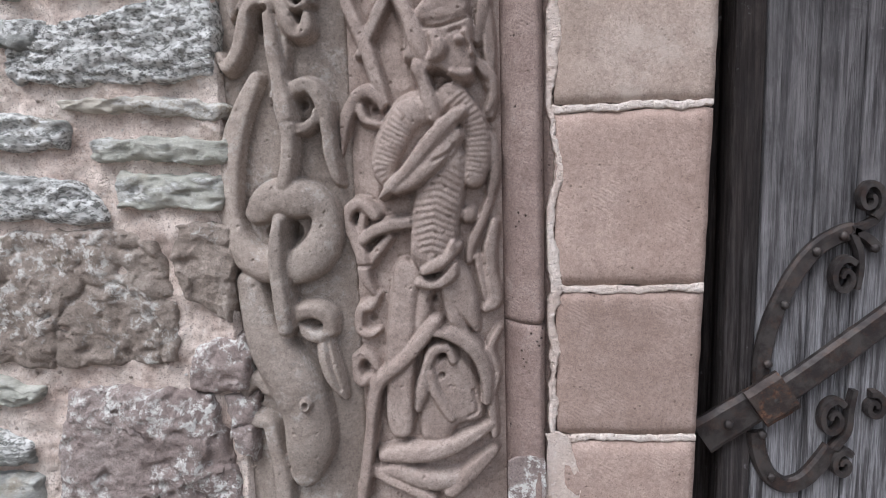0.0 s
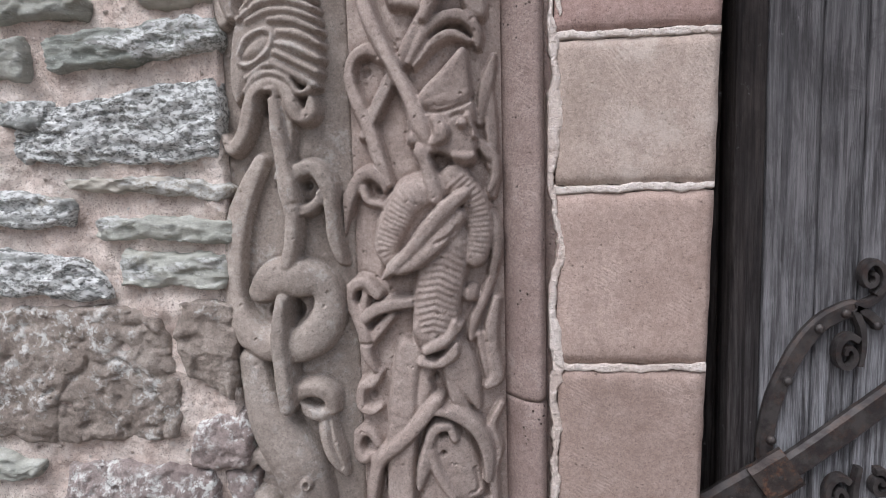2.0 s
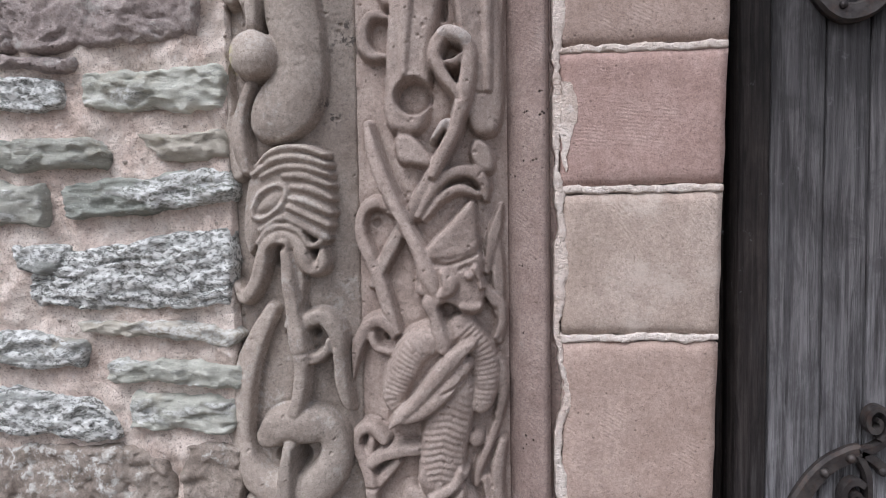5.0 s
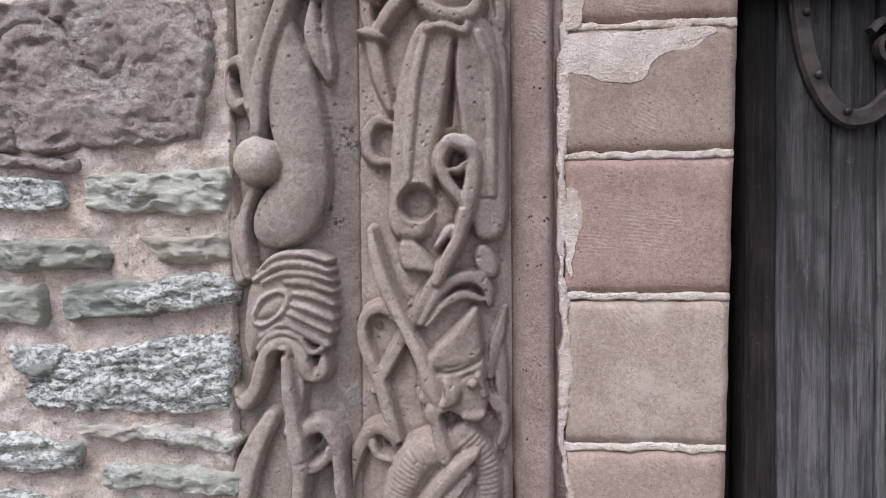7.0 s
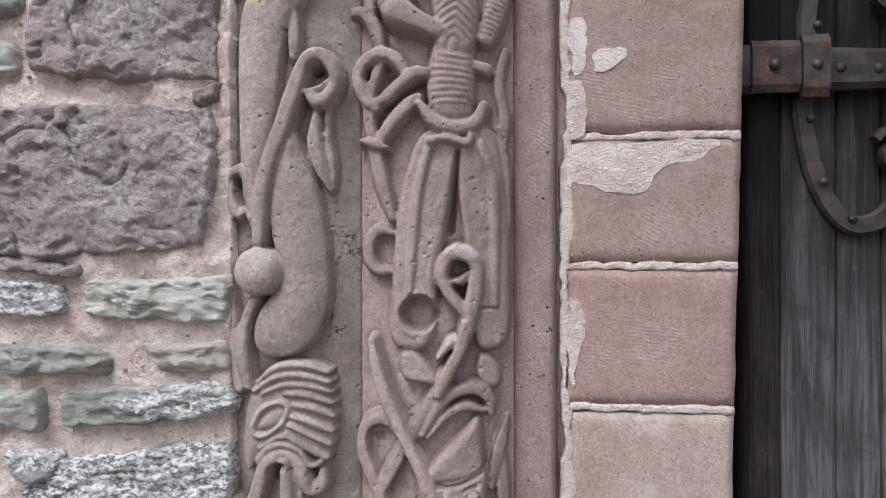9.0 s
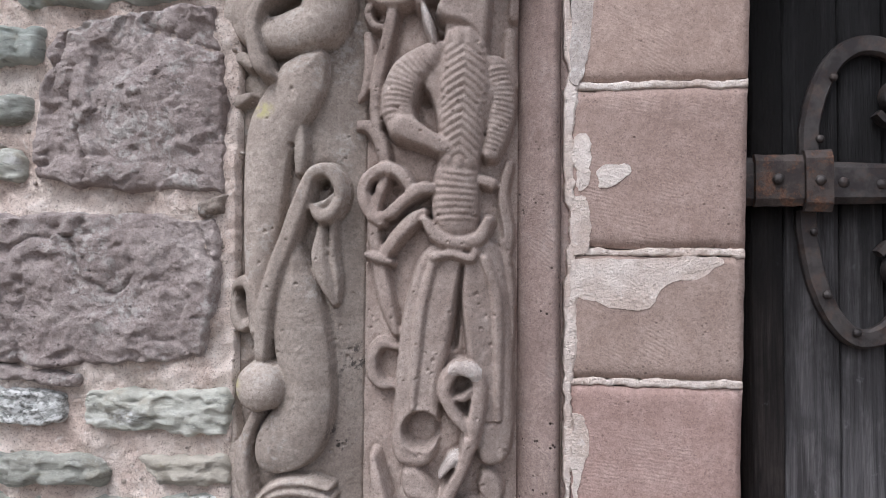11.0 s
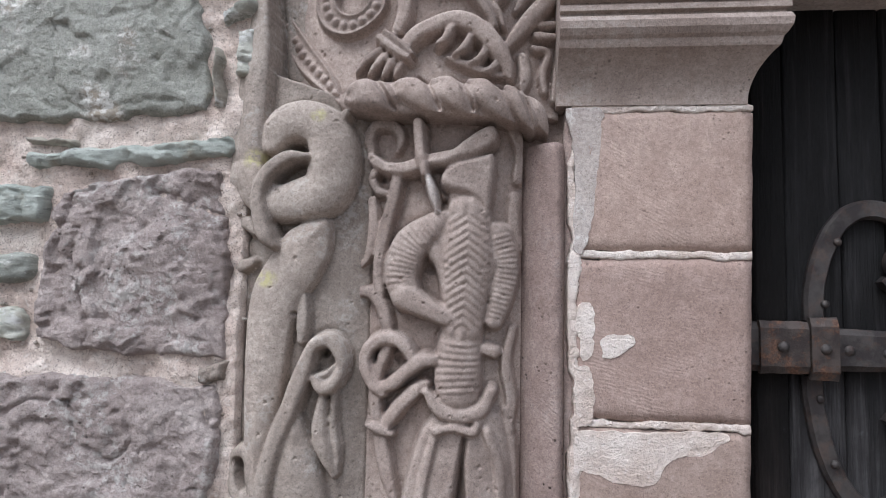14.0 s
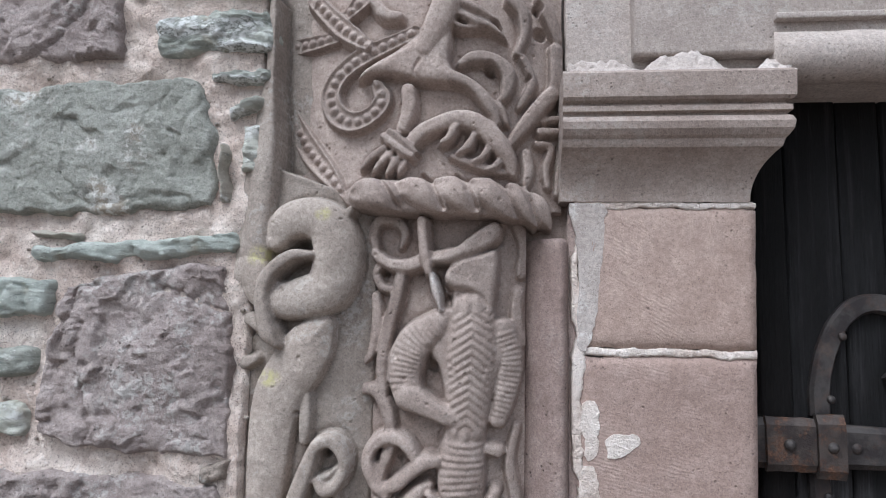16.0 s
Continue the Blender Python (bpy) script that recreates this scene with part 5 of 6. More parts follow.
inner.fill("carved_figure", [(0.093, 0.896), (0.048, 0.885), (0.025, 0.870), (0.007, 0.839), (-0.006, 0.803), (-0.004, 0.761), (0.030, 0.752), (0.064, 0.751), (0.113, 0.758), (0.165, 0.764), (0.163, 0.831), (0.141, 0.880)], 0.0066, 0.012, 0.0248)
inner.ridge("carved_figure", [(0.095, 0.867, 0.0187), (0.054, 0.852, 0.0240), (0.030, 0.817, 0.0225), (0.016, 0.781, 0.0200), (0.023, 0.759, 0.0150)], 0.015, 0.792, rib=0.0069)
inner.ridge("carved_figure", [(0.117, 0.878, 0.0233), (0.144, 0.843, 0.0208), (0.151, 0.798, 0.0208), (0.145, 0.763, 0.0183)], 0.0126, 0.84, rib=0.0075)
inner.ridge("carved_figure", [(0.106, 0.783, 0.0333), (0.095, 0.742, 0.0358), (0.086, 0.697, 0.0358), (0.082, 0.653, 0.0342)], 0.0102, 0.72, rib=0.0100, chev=.35)
inner.ridge("carved_figure", [(0.034, 0.753, 0.0142), (0.063, 0.766, 0.0158), (0.096, 0.795, 0.0167), (0.121, 0.824, 0.0117)], 0.0318, 0.84)
inner.ridge("carved_figure", [(0.010, 0.736, 0.0042), (0.026, 0.752, 0.0083), (0.052, 0.776, 0.0098), (0.085, 0.815, 0.0125), (0.117, 0.847, 0.0105), (0.132, 0.857, 0.0068)], 0.039, 0.84)
inner.groove([(0.068, 0.751, 0.0025), (0.101, 0.779, 0.0025), (0.121, 0.811, 0.0025)], 0.005)
inner.groove([(0.089, 0.787, 0.0023), (0.106, 0.795, 0.0025), (0.121, 0.806, 0.0025)], 0.004)
inner.ridge("carved_figure", [(0.070, 0.918, 0.0117), (0.079, 0.894, 0.0100), (0.086, 0.867, 0.0113), (0.091, 0.849, 0.0092)], 0.027, 0.84)
inner.fill("carved_figure", [(0.140, 1.020), (0.145, 0.970), (0.140, 0.937), (0.075, 0.933), (0.047, 0.949), (0.059, 0.990), (0.100, 1.022)], 0.0138, 0.009, 0.0131)
inner.fill("carved_figure", [(0.073, 0.980), (0.112, 0.991), (0.146, 0.999), (0.150, 0.966), (0.145, 0.950), (0.152, 0.933), (0.148, 0.911), (0.145, 0.897), (0.122, 0.895), (0.105, 0.913), (0.087, 0.917), (0.066, 0.922), (0.046, 0.933), (0.058, 0.960)], 0.015, 0.015, 0.0125)
inner.ridge("carved_figure", [(0.093, 0.962, 0.0068), (0.101, 0.943, 0.0117), (0.090, 0.930, 0.0060)], 0.0342, 0.84)
inner.ridge("carved_figure", [(0.129, 0.957, 0.0058), (0.130, 0.956, 0.0058)], 0.0354, 0.84)
inner.ridge("carved_figure", [(0.137, 0.968, 0.0042), (0.145, 0.950, 0.0033), (0.147, 0.939, 0.0045)], 0.033, 0.84)
inner.ridge("carved_figure", [(0.119, 0.911, 0.0060), (0.133, 0.909, 0.0067), (0.144, 0.911, 0.0053)], 0.0318, 0.84)
inner.groove([(0.115, 0.966, 0.0022), (0.125, 0.971, 0.0025), (0.136, 0.970, 0.0017)], 0.004)
inner.fill("carved_figure", [(0.138, 1.079), (0.143, 1.021), (0.145, 0.988), (0.102, 0.975), (0.051, 0.977), (0.075, 1.010), (0.105, 1.039)], 0.0186, 0.0135, 0.0155)
inner.groove([(0.058, 0.977, 0.0025), (0.099, 0.974, 0.0025), (0.141, 0.988, 0.0025)], 0.006)
inner.ridge("carved_figure", [(0.064, 0.671, 0.0075), (0.059, 0.656, 0.0092), (0.076, 0.644, 0.0100), (0.100, 0.642, 0.0083), (0.118, 0.660, 0.0075)], 0.0246, 0.84)
inner.ridge("carved_figure", [(0.070, 0.626, 0.0075), (0.086, 0.636, 0.0101), (0.103, 0.646, 0.0083), (0.113, 0.666, 0.0058)], 0.0294, 0.84)
inner.ridge("carved_figure", [(0.064, 0.608, 0.0083), (0.085, 0.604, 0.0075), (0.106, 0.617, 0.0101), (0.115, 0.634, 0.0058)], 0.0246, 0.84)
inner.ridge("foliage", [(0.169, 1.003, 0.0083), (0.173, 0.955, 0.0092), (0.171, 0.906, 0.0100), (0.177, 0.886, 0.0092), (0.170, 0.855, 0.0092)], 0.0054, 0.96)
inner.ridge("foliage", [(0.152, 0.933, 0.0067), (0.164, 0.915, 0.0083), (0.176, 0.904, 0.0083), (0.176, 0.879, 0.0075), (0.167, 0.860, 0.0058)], 0.0126, 0.96)
inner.ridge("foliage", [(0.169, 0.823, 0.0075), (0.176, 0.798, 0.0117), (0.177, 0.768, 0.0100), (0.169, 0.734, 0.0075)], 0.0078, 0.96)
inner.ridge("foliage", [(0.136, 0.706, 0.0133), (0.136, 0.705, 0.0133)], 0.0078, 0.96)
inner.ridge("foliage", [(0.169, 0.730, 0.0075), (0.155, 0.696, 0.0083), (0.140, 0.663, 0.0082), (0.135, 0.635, 0.0058)], 0.0066, 0.96)
inner.ridge("foliage", [(0.175, 0.691, 0.0082), (0.167, 0.652, 0.0110), (0.168, 0.612, 0.0108), (0.174, 0.572, 0.0128), (0.160, 0.559, 0.0090)], 0.009, 0.96)
inner.ridge("foliage", [(0.148, 0.640, 0.0067), (0.156, 0.600, 0.0083), (0.164, 0.558, 0.0067)], 0.0066, 0.96)
inner.ridge("foliage", [(0.180, 0.524, 0.0067), (0.164, 0.491, 0.0080), (0.174, 0.452, 0.0080), (0.165, 0.417, 0.0083), (0.169, 0.349, 0.0073)], 0.009, 0.96)
inner.ridge("vine", [(-0.017, 1.180, 0.0067), (-0.008, 1.137, 0.0117), (0.006, 1.097, 0.0125), (0.021, 1.065, 0.0112), (0.037, 1.032, 0.0100), (0.057, 0.992, 0.0120), (0.072, 0.952, 0.0142), (0.084, 0.925, 0.0108)], 0.0234, 0.96)
inner.ridge("vine", [(0.019, 1.053, 0.0092), (-0.006, 1.066, 0.0108), (-0.029, 1.052, 0.0100), (-0.033, 1.020, 0.0108), (-0.021, 0.988, 0.0117), (-0.004, 0.947, 0.0117), (0.008, 0.906, 0.0117), (0.021, 0.874, 0.0067)], 0.0102, 0.96)
inner.groove([(-0.026, 1.033, 0.0018), (-0.017, 1.052, 0.0028), (0.009, 1.053, 0.0025)], 0.004)
inner.hole(-0.010, 1.037, 0.0067, 0.008)
inner.ridge("vine", [(-0.016, 0.944, 0.0075), (0.004, 0.980, 0.0108), (0.022, 1.013, 0.0108), (0.041, 1.045, 0.0100)], 0.009, 0.96)
inner.ridge("vine", [(0.030, 1.023, 0.0083), (0.051, 1.059, 0.0117), (0.074, 1.100, 0.0125), (0.092, 1.135, 0.0117)], 0.0102, 0.96)
inner.ridge("vine", [(0.079, 1.105, 0.0075), (0.094, 1.137, 0.0105), (0.110, 1.169, 0.0105), (0.122, 1.209, 0.0125), (0.130, 1.249, 0.0125), (0.133, 1.282, 0.0105), (0.123, 1.301, 0.0105), (0.103, 1.307, 0.0117), (0.090, 1.295, 0.0108), (0.085, 1.273, 0.0100), (0.094, 1.249, 0.0100), (0.112, 1.225, 0.0083), (0.118, 1.211, 0.0053)], 0.0258, 0.96)
inner.ridge("curl", [(0.100, 1.265, 0.0050), (0.112, 1.265, 0.0075), (0.121, 1.275, 0.0050)], 0.027, 0.84)
inner.fill("carved_figure", [(0.054, 1.488), (0.027, 1.412), (0.016, 1.348), (0.011, 1.267), (0.004, 1.163), (0.073, 1.163), (0.076, 1.242), (0.084, 1.315), (0.103, 1.396), (0.113, 1.485)], 0.0078, 0.015, 0.0150)
inner.fill("carved_figure", [(0.103, 1.484), (0.104, 1.404), (0.115, 1.315), (0.122, 1.267), (0.127, 1.181), (0.141, 1.160), (0.179, 1.166), (0.183, 1.244), (0.180, 1.353), (0.172, 1.435), (0.156, 1.498)], 0.0078, 0.015, 0.0146)
inner.groove([(0.107, 1.450, 0.0033), (0.100, 1.389, 0.0050), (0.095, 1.336, 0.0067)], 0.014)
inner.groove([(0.140, 1.225, 0.0017), (0.162, 1.225, 0.0017)], 0.005)
inner.ridge("carved_figure", [(0.066, 1.455, 0.0060), (0.051, 1.393, 0.0075), (0.044, 1.330, 0.0075), (0.039, 1.250, 0.0050)], 0.0234, 0.84)
inner.ridge("carved_figure", [(0.140, 1.461, 0.0083), (0.157, 1.406, 0.0083), (0.160, 1.333, 0.0075), (0.160, 1.230, 0.0052)], 0.0234, 0.84)
inner.fill("carved_figure", [(0.020, 1.169), (0.049, 1.166), (0.070, 1.141), (0.094, 1.112), (0.089, 1.109), (0.054, 1.119), (0.024, 1.120)], 0.0102, 0.012, 0.0112)
inner.fill("carved_figure", [(0.137, 1.162), (0.157, 1.155), (0.170, 1.128), (0.165, 1.106), (0.141, 1.109), (0.129, 1.136)], 0.0102, 0.012, 0.0133)
inner.hole(0.051, 1.218, 0.0275, 0.026, flat=True)
inner.ridge("arch", [(0.055, 1.045, 0.0058), (0.080, 1.088, 0.0100), (0.108, 1.108, 0.0098), (0.137, 1.108, 0.0108), (0.152, 1.090, 0.0092), (0.154, 1.070, 0.0058)], 0.015, 0.96)
inner.ridge("arch", [(0.063, 1.040, 0.0042), (0.088, 1.071, 0.0075), (0.116, 1.085, 0.0083), (0.142, 1.077, 0.0058)], 0.0126, 0.96)
inner.ridge("leaf", [(0.177, 1.059, 0.0042), (0.168, 1.025, 0.0100), (0.160, 0.992, 0.0100), (0.154, 0.960, 0.0058)], 0.0078, 0.84)
inner.ridge("leaf", [(0.168, 0.982, 0.0067), (0.171, 0.939, 0.0092), (0.175, 0.900, 0.0067)], 0.0066, 0.96)
inner.ridge("curl", [(0.012, 1.334, 0.0058), (-0.009, 1.338, 0.0092), (-0.022, 1.322, 0.0100), (-0.023, 1.298, 0.0110), (-0.010, 1.281, 0.0092), (0.011, 1.278, 0.0050)], 0.009, 0.96)
inner.ridge("foliage", [(0.166, 1.486, 0.0083), (0.174, 1.438, 0.0083), (0.178, 1.388, 0.0075), (0.175, 1.303, 0.0075), (0.177, 1.219, 0.0067)], 0.0066, 0.96)
inner.ridge("vine", [(0.012, 1.356, 0.0075), (-0.002, 1.398, 0.0125), (-0.011, 1.438, 0.0125), (-0.015, 1.460, 0.0119)], 0.009, 0.96)
inner.ridge("vine", [(-0.032, 1.467, 0.0058), (-0.014, 1.462, 0.0083), (0.004, 1.456, 0.0058)], 0.0198, 0.96)
inner.ridge("vine", [(-0.005, 1.469, 0.0100), (0.014, 1.495, 0.0117), (0.034, 1.516, 0.0117), (0.051, 1.528, 0.0083)], 0.015, 0.96)
inner.ridge("vine", [(-0.014, 1.460, 0.0092), (-0.022, 1.498, 0.0110), (-0.020, 1.542, 0.0108), (-0.008, 1.572, 0.0100), (-0.005, 1.586, 0.0075)], 0.0126, 0.96)
inner.ridge("vine", [(-0.009, 1.513, 0.0083), (-0.026, 1.525, 0.0100), (-0.038, 1.551, 0.0110), (-0.033, 1.576, 0.0108), (-0.008, 1.591, 0.0108), (0.017, 1.584, 0.0108), (0.033, 1.562, 0.0092)], 0.0198, 0.96)
inner.ridge("vine", [(-0.013, 1.519, 0.0075), (0.006, 1.528, 0.0108), (0.026, 1.546, 0.0108), (0.046, 1.560, 0.0117), (0.062, 1.561, 0.0092)], 0.0222, 0.96)
inner.hole(-0.025, 1.560, 0.0058, 0.008)
inner.hole(0.009, 1.560, 0.0064, 0.008)
inner.ridge("vine", [(-0.004, 1.593, 0.0101), (-0.015, 1.634, 0.0119), (-0.033, 1.655, 0.0108), (-0.058, 1.656, 0.0101)], 0.0102, 0.96)
inner.ridge("vine", [(-0.018, 1.641, 0.0083), (-0.022, 1.692, 0.0108), (-0.013, 1.751, 0.0108), (-0.001, 1.801, 0.0108), (0.004, 1.836, 0.0100)], 0.0126, 0.96)
inner.ridge("leaf", [(-0.037, 1.792, 0.0083), (-0.032, 1.753, 0.0110), (-0.040, 1.711, 0.0083), (-0.054, 1.690, 0.0046)], 0.0078, 0.96)
inner.ridge("curl", [(-0.011, 1.801, 0.0067), (-0.028, 1.807, 0.0075), (-0.036, 1.826, 0.0083), (-0.026, 1.842, 0.0075), (-0.007, 1.839, 0.0058)], 0.0102, 0.96)
inner.hole(-0.023, 1.826, 0.0055, 0.008)
inner.ridge("curl", [(-0.037, 1.856, 0.0083), (-0.043, 1.887, 0.0092), (-0.033, 1.906, 0.0100), (-0.008, 1.905, 0.0100), (0.006, 1.887, 0.0083), (0.001, 1.865, 0.0050)], 0.009, 0.96)
inner.ridge("vine", [(-0.037, 1.854, 0.0090), (-0.014, 1.840, 0.0100), (0.012, 1.837, 0.0117), (0.041, 1.846, 0.0117), (0.078, 1.855, 0.0117)], 0.0174, 0.96)
inner.fill("carved_figure", [(0.148, 1.914), (0.153, 1.876), (0.087, 1.840), (0.046, 1.836), (0.038, 1.853), (0.079, 1.861), (0.111, 1.892)], 0.0198, 0.0135, 0.0162)
inner.groove([(0.061, 1.838, 0.0025), (0.094, 1.844, 0.0033), (0.151, 1.878, 0.0037)], 0.003)
inner.ridge("staff", [(0.034, 1.902, 0.0092), (0.038, 1.861, 0.0092), (0.045, 1.828, 0.0075)], 0.0294, 0.96)
inner.fill("carved_figure", [(0.083, 1.851), (0.119, 1.857), (0.148, 1.871), (0.146, 1.820), (0.141, 1.775), (0.125, 1.779), (0.116, 1.793), (0.099, 1.800), (0.071, 1.804), (0.064, 1.825)], 0.015, 0.0165, 0.0133)
inner.ridge("carved_figure", [(0.096, 1.801, 0.0183), (0.099, 1.759, 0.0200)], 0.0078, 0.84)
inner.hole(0.071, 1.791, 0.0058, 0.01)
inner.fill("carved_figure", [(0.047, 1.769), (0.079, 1.782), (0.116, 1.762), (0.157, 1.766), (0.180, 1.732), (0.153, 1.695), (0.133, 1.636), (0.130, 1.586), (0.074, 1.589), (0.068, 1.683), (0.043, 1.715)], 0.0102, 0.0165, 0.0145)
inner.ridge("carved_figure", [(0.109, 1.770, 0.0330), (0.109, 1.716, 0.0392), (0.106, 1.667, 0.0342), (0.102, 1.606, 0.0300)], 0.0138, 0.66, rib=0.0122, chev=.7)
inner.ridge("carved_figure", [(0.059, 1.754, 0.0200), (0.025, 1.724, 0.0275), (0.013, 1.681, 0.0255), (0.020, 1.651, 0.0233)], 0.0174, 0.792, rib=0.0073)
inner.ridge("carved_figure", [(0.019, 1.652, 0.0217), (0.054, 1.633, 0.0158), (0.090, 1.619, 0.0142), (0.107, 1.619, 0.0142)], 0.0222, 0.84)
inner.ridge("carved_figure", [(0.153, 1.744, 0.0208), (0.165, 1.701, 0.0200), (0.158, 1.654, 0.0183), (0.147, 1.618, 0.0142)], 0.0126, 0.792, rib=0.0075)
inner.hole(0.053, 1.692, 0.0083, 0.01)
inner.ridge("carved_figure", [(0.099, 1.589, 0.0315), (0.096, 1.553, 0.0350), (0.097, 1.514, 0.0330)], 0.0102, 0.72, rib=0.0093)
inner.ridge("carved_figure", [(0.054, 1.516, 0.0067), (0.072, 1.493, 0.0105), (0.103, 1.484, 0.0113), (0.131, 1.492, 0.0105), (0.144, 1.517, 0.0092)], 0.0246, 0.84)
inner.ridge("carved_figure", [(0.068, 1.464, 0.0067), (0.092, 1.469, 0.0067), (0.119, 1.463, 0.0075), (0.125, 1.473, 0.0058)], 0.027, 0.84)
inner.ridge("foliage", [(0.170, 1.913, 0.0110), (0.185, 1.876, 0.0117), (0.180, 1.831, 0.0092)], 0.003, 0.96)
inner.ridge("foliage", [(0.176, 1.802, 0.0108), (0.174, 1.764, 0.0110), (0.180, 1.726, 0.0100)], 0.003, 0.96)
inner.ridge("foliage", [(0.175, 1.605, 0.0075), (0.165, 1.554, 0.0092), (0.174, 1.504, 0.0100), (0.170, 1.454, 0.0075), (0.176, 1.387, 0.0075), (0.177, 1.313, 0.0067)], 0.0054, 0.96)
inner.ridge("foliage", [(0.133, 1.577, 0.0092), (0.147, 1.573, 0.0108)], 0.0126, 0.96)
inner.ridge("repair", [(0.050, 1.822, 0.0058), (0.057, 1.799, 0.0075), (0.064, 1.774, 0.0033)], 0.0306, 0.72, material=PALE_STONE)
inner.ridge("repair", [(0.090, 1.300, 0.0060), (0.103, 1.307, 0.0098), (0.123, 1.301, 0.0108), (0.131, 1.290, 0.0058)], 0.03, 0.96, material=PALE_STONE)
inner.ridge("repair", [(0.079, 1.156, 0.0042), (0.094, 1.175, 0.0075), (0.100, 1.183, 0.0042)], 0.0282, 0.96, material=PALE_STONE)
capital.ridge("leaf_band", [(-0.204, 2.127, 0.0047), (-0.190, 2.080, 0.0150), (-0.151, 2.018, 0.0200), (-0.113, 1.974, 0.0156), (-0.082, 1.936, 0.0042)], 0.0102, 0.48, beads=True)
capital.ridge("tail_band", [(0.018, 2.188, 0.0110), (-0.020, 2.170, 0.0133), (-0.064, 2.152, 0.0165), (-0.098, 2.130, 0.0158), (-0.115, 2.101, 0.0183), (-0.105, 2.069, 0.0183), (-0.077, 2.053, 0.0174), (-0.047, 2.062, 0.0150), (-0.030, 2.084, 0.0147), (-0.038, 2.105, 0.0110)], 0.0126, 0.48, beads=True)
capital.fill("beast_body", [(0.019, 2.177), (0.065, 2.205), (0.075, 2.179), (0.068, 2.144), (0.076, 2.126), (0.109, 2.104), (0.075, 2.105), (0.034, 2.105), (-0.009, 2.118), (-0.043, 2.121), (-0.077, 2.109), (-0.053, 2.137), (-0.018, 2.152)], 0.0126, 0.015, 0.0193)
capital.ridge("beast_neck", [(0.033, 2.156, 0.0150), (0.047, 2.185, 0.0200), (0.061, 2.219, 0.0217), (0.065, 2.228, 0.0217)], 0.0198, 0.72)
capital.ridge("feather", [(0.064, 2.225, 0.0075), (0.098, 2.208, 0.0083), (0.130, 2.198, 0.0067), (0.153, 2.182, 0.0025)], 0.0174, 0.96)
capital.ridge("feather", [(0.064, 2.207, 0.0067), (0.085, 2.195, 0.0058), (0.110, 2.195, 0.0042)], 0.015, 0.96)
capital.ridge("feather", [(0.081, 2.231, 0.0075), (0.114, 2.219, 0.0073), (0.140, 2.207, 0.0042)], 0.0198, 0.96)
capital.groove([(0.027, 2.140, 0.0017), (0.019, 2.123, 0.0017), (0.028, 2.110, 0.0017)], 0.004)
capital.groove([(-0.050, 2.133, 0.0025), (-0.020, 2.146, 0.0025), (0.010, 2.162, 0.0025)], 0.003)
capital.ridge("beast_leg", [(0.070, 2.118, 0.0117), (0.104, 2.105, 0.0097), (0.126, 2.081, 0.0108), (0.141, 2.052, 0.0067)], 0.015, 0.96)
capital.ridge("beast_leg", [(0.129, 2.083, 0.0083), (0.146, 2.074, 0.0075), (0.155, 2.053, 0.0050)], 0.0126, 0.96)
capital.ridge("beast_leg", [(0.010, 2.095, 0.0125), (0.012, 2.069, 0.0125), (0.003, 2.039, 0.0108)], 0.0126, 0.96)
capital.ridge("hook", [(0.086, 2.138, 0.0067), (0.107, 2.149, 0.0108), (0.136, 2.147, 0.0117), (0.157, 2.129, 0.0128), (0.154, 2.098, 0.0092), (0.141, 2.083, 0.0042)], 0.0126, 0.96)
capital.hole(0.130, 2.134, 0.0083, 0.012)
capital.ridge("leaf_band", [(-0.238, 2.194, 0.0050), (-0.203, 2.195, 0.0140), (-0.155, 2.190, 0.0140), (-0.108, 2.191, 0.0110)], 0.0102, 0.48, beads=True)
capital.ridge("leaf_band", [(-0.149, 2.257, 0.0140), (-0.112, 2.215, 0.0156), (-0.082, 2.188, 0.0156), (-0.056, 2.169, 0.0092)], 0.0174, 0.48, beads=True)
capital.ridge("leaf_band", [(-0.067, 2.242, 0.0160), (-0.083, 2.228, 0.0125), (-0.098, 2.219, 0.0092)], 0.0126, 0.48, beads=True)
capital.ridge("foliage", [(-0.049, 2.240, 0.0083), (-0.030, 2.216, 0.0110), (-0.008, 2.211, 0.0092)], 0.0102, 0.96)
capital.ridge("serpent_head", [(0.004, 2.003, 0.0108), (0.027, 2.030, 0.0125), (0.055, 2.045, 0.0133), (0.088, 2.054, 0.0150), (0.117, 2.045, 0.0167), (0.142, 2.022, 0.0167), (0.160, 1.995, 0.0125), (0.165, 1.977, 0.0064)], 0.0126, 0.96)
capital.ridge("tooth", [(0.080, 2.039, 0.0073), (0.072, 2.024, 0.0075), (0.062, 2.016, 0.0055)], 0.0198, 0.96)
capital.ridge("tooth", [(0.107, 2.028, 0.0067), (0.099, 2.012, 0.0075), (0.086, 2.003, 0.0050)], 0.0186, 0.96)
capital.ridge("tooth", [(0.130, 2.014, 0.0067), (0.122, 1.999, 0.0068), (0.109, 1.991, 0.0050)], 0.0174, 0.96)
capital.ridge("tooth", [(0.150, 1.998, 0.0067), (0.140, 1.987, 0.0067), (0.130, 1.981, 0.0042)], 0.0162, 0.96)
capital.ridge("jaw", [(0.076, 1.999, 0.0058), (0.105, 1.989, 0.0083), (0.134, 1.981, 0.0075), (0.159, 1.979, 0.0055)], 0.009, 0.96)
capital.ridge("binding", [(-0.025, 2.026, 0.0067), (-0.006, 2.011, 0.0075), (0.018, 1.995, 0.0058)], 0.0198, 0.96)
capital.ridge("binding", [(-0.015, 2.033, 0.0064), (0.004, 2.018, 0.0067), (0.024, 2.002, 0.0050)], 0.0198, 0.96)
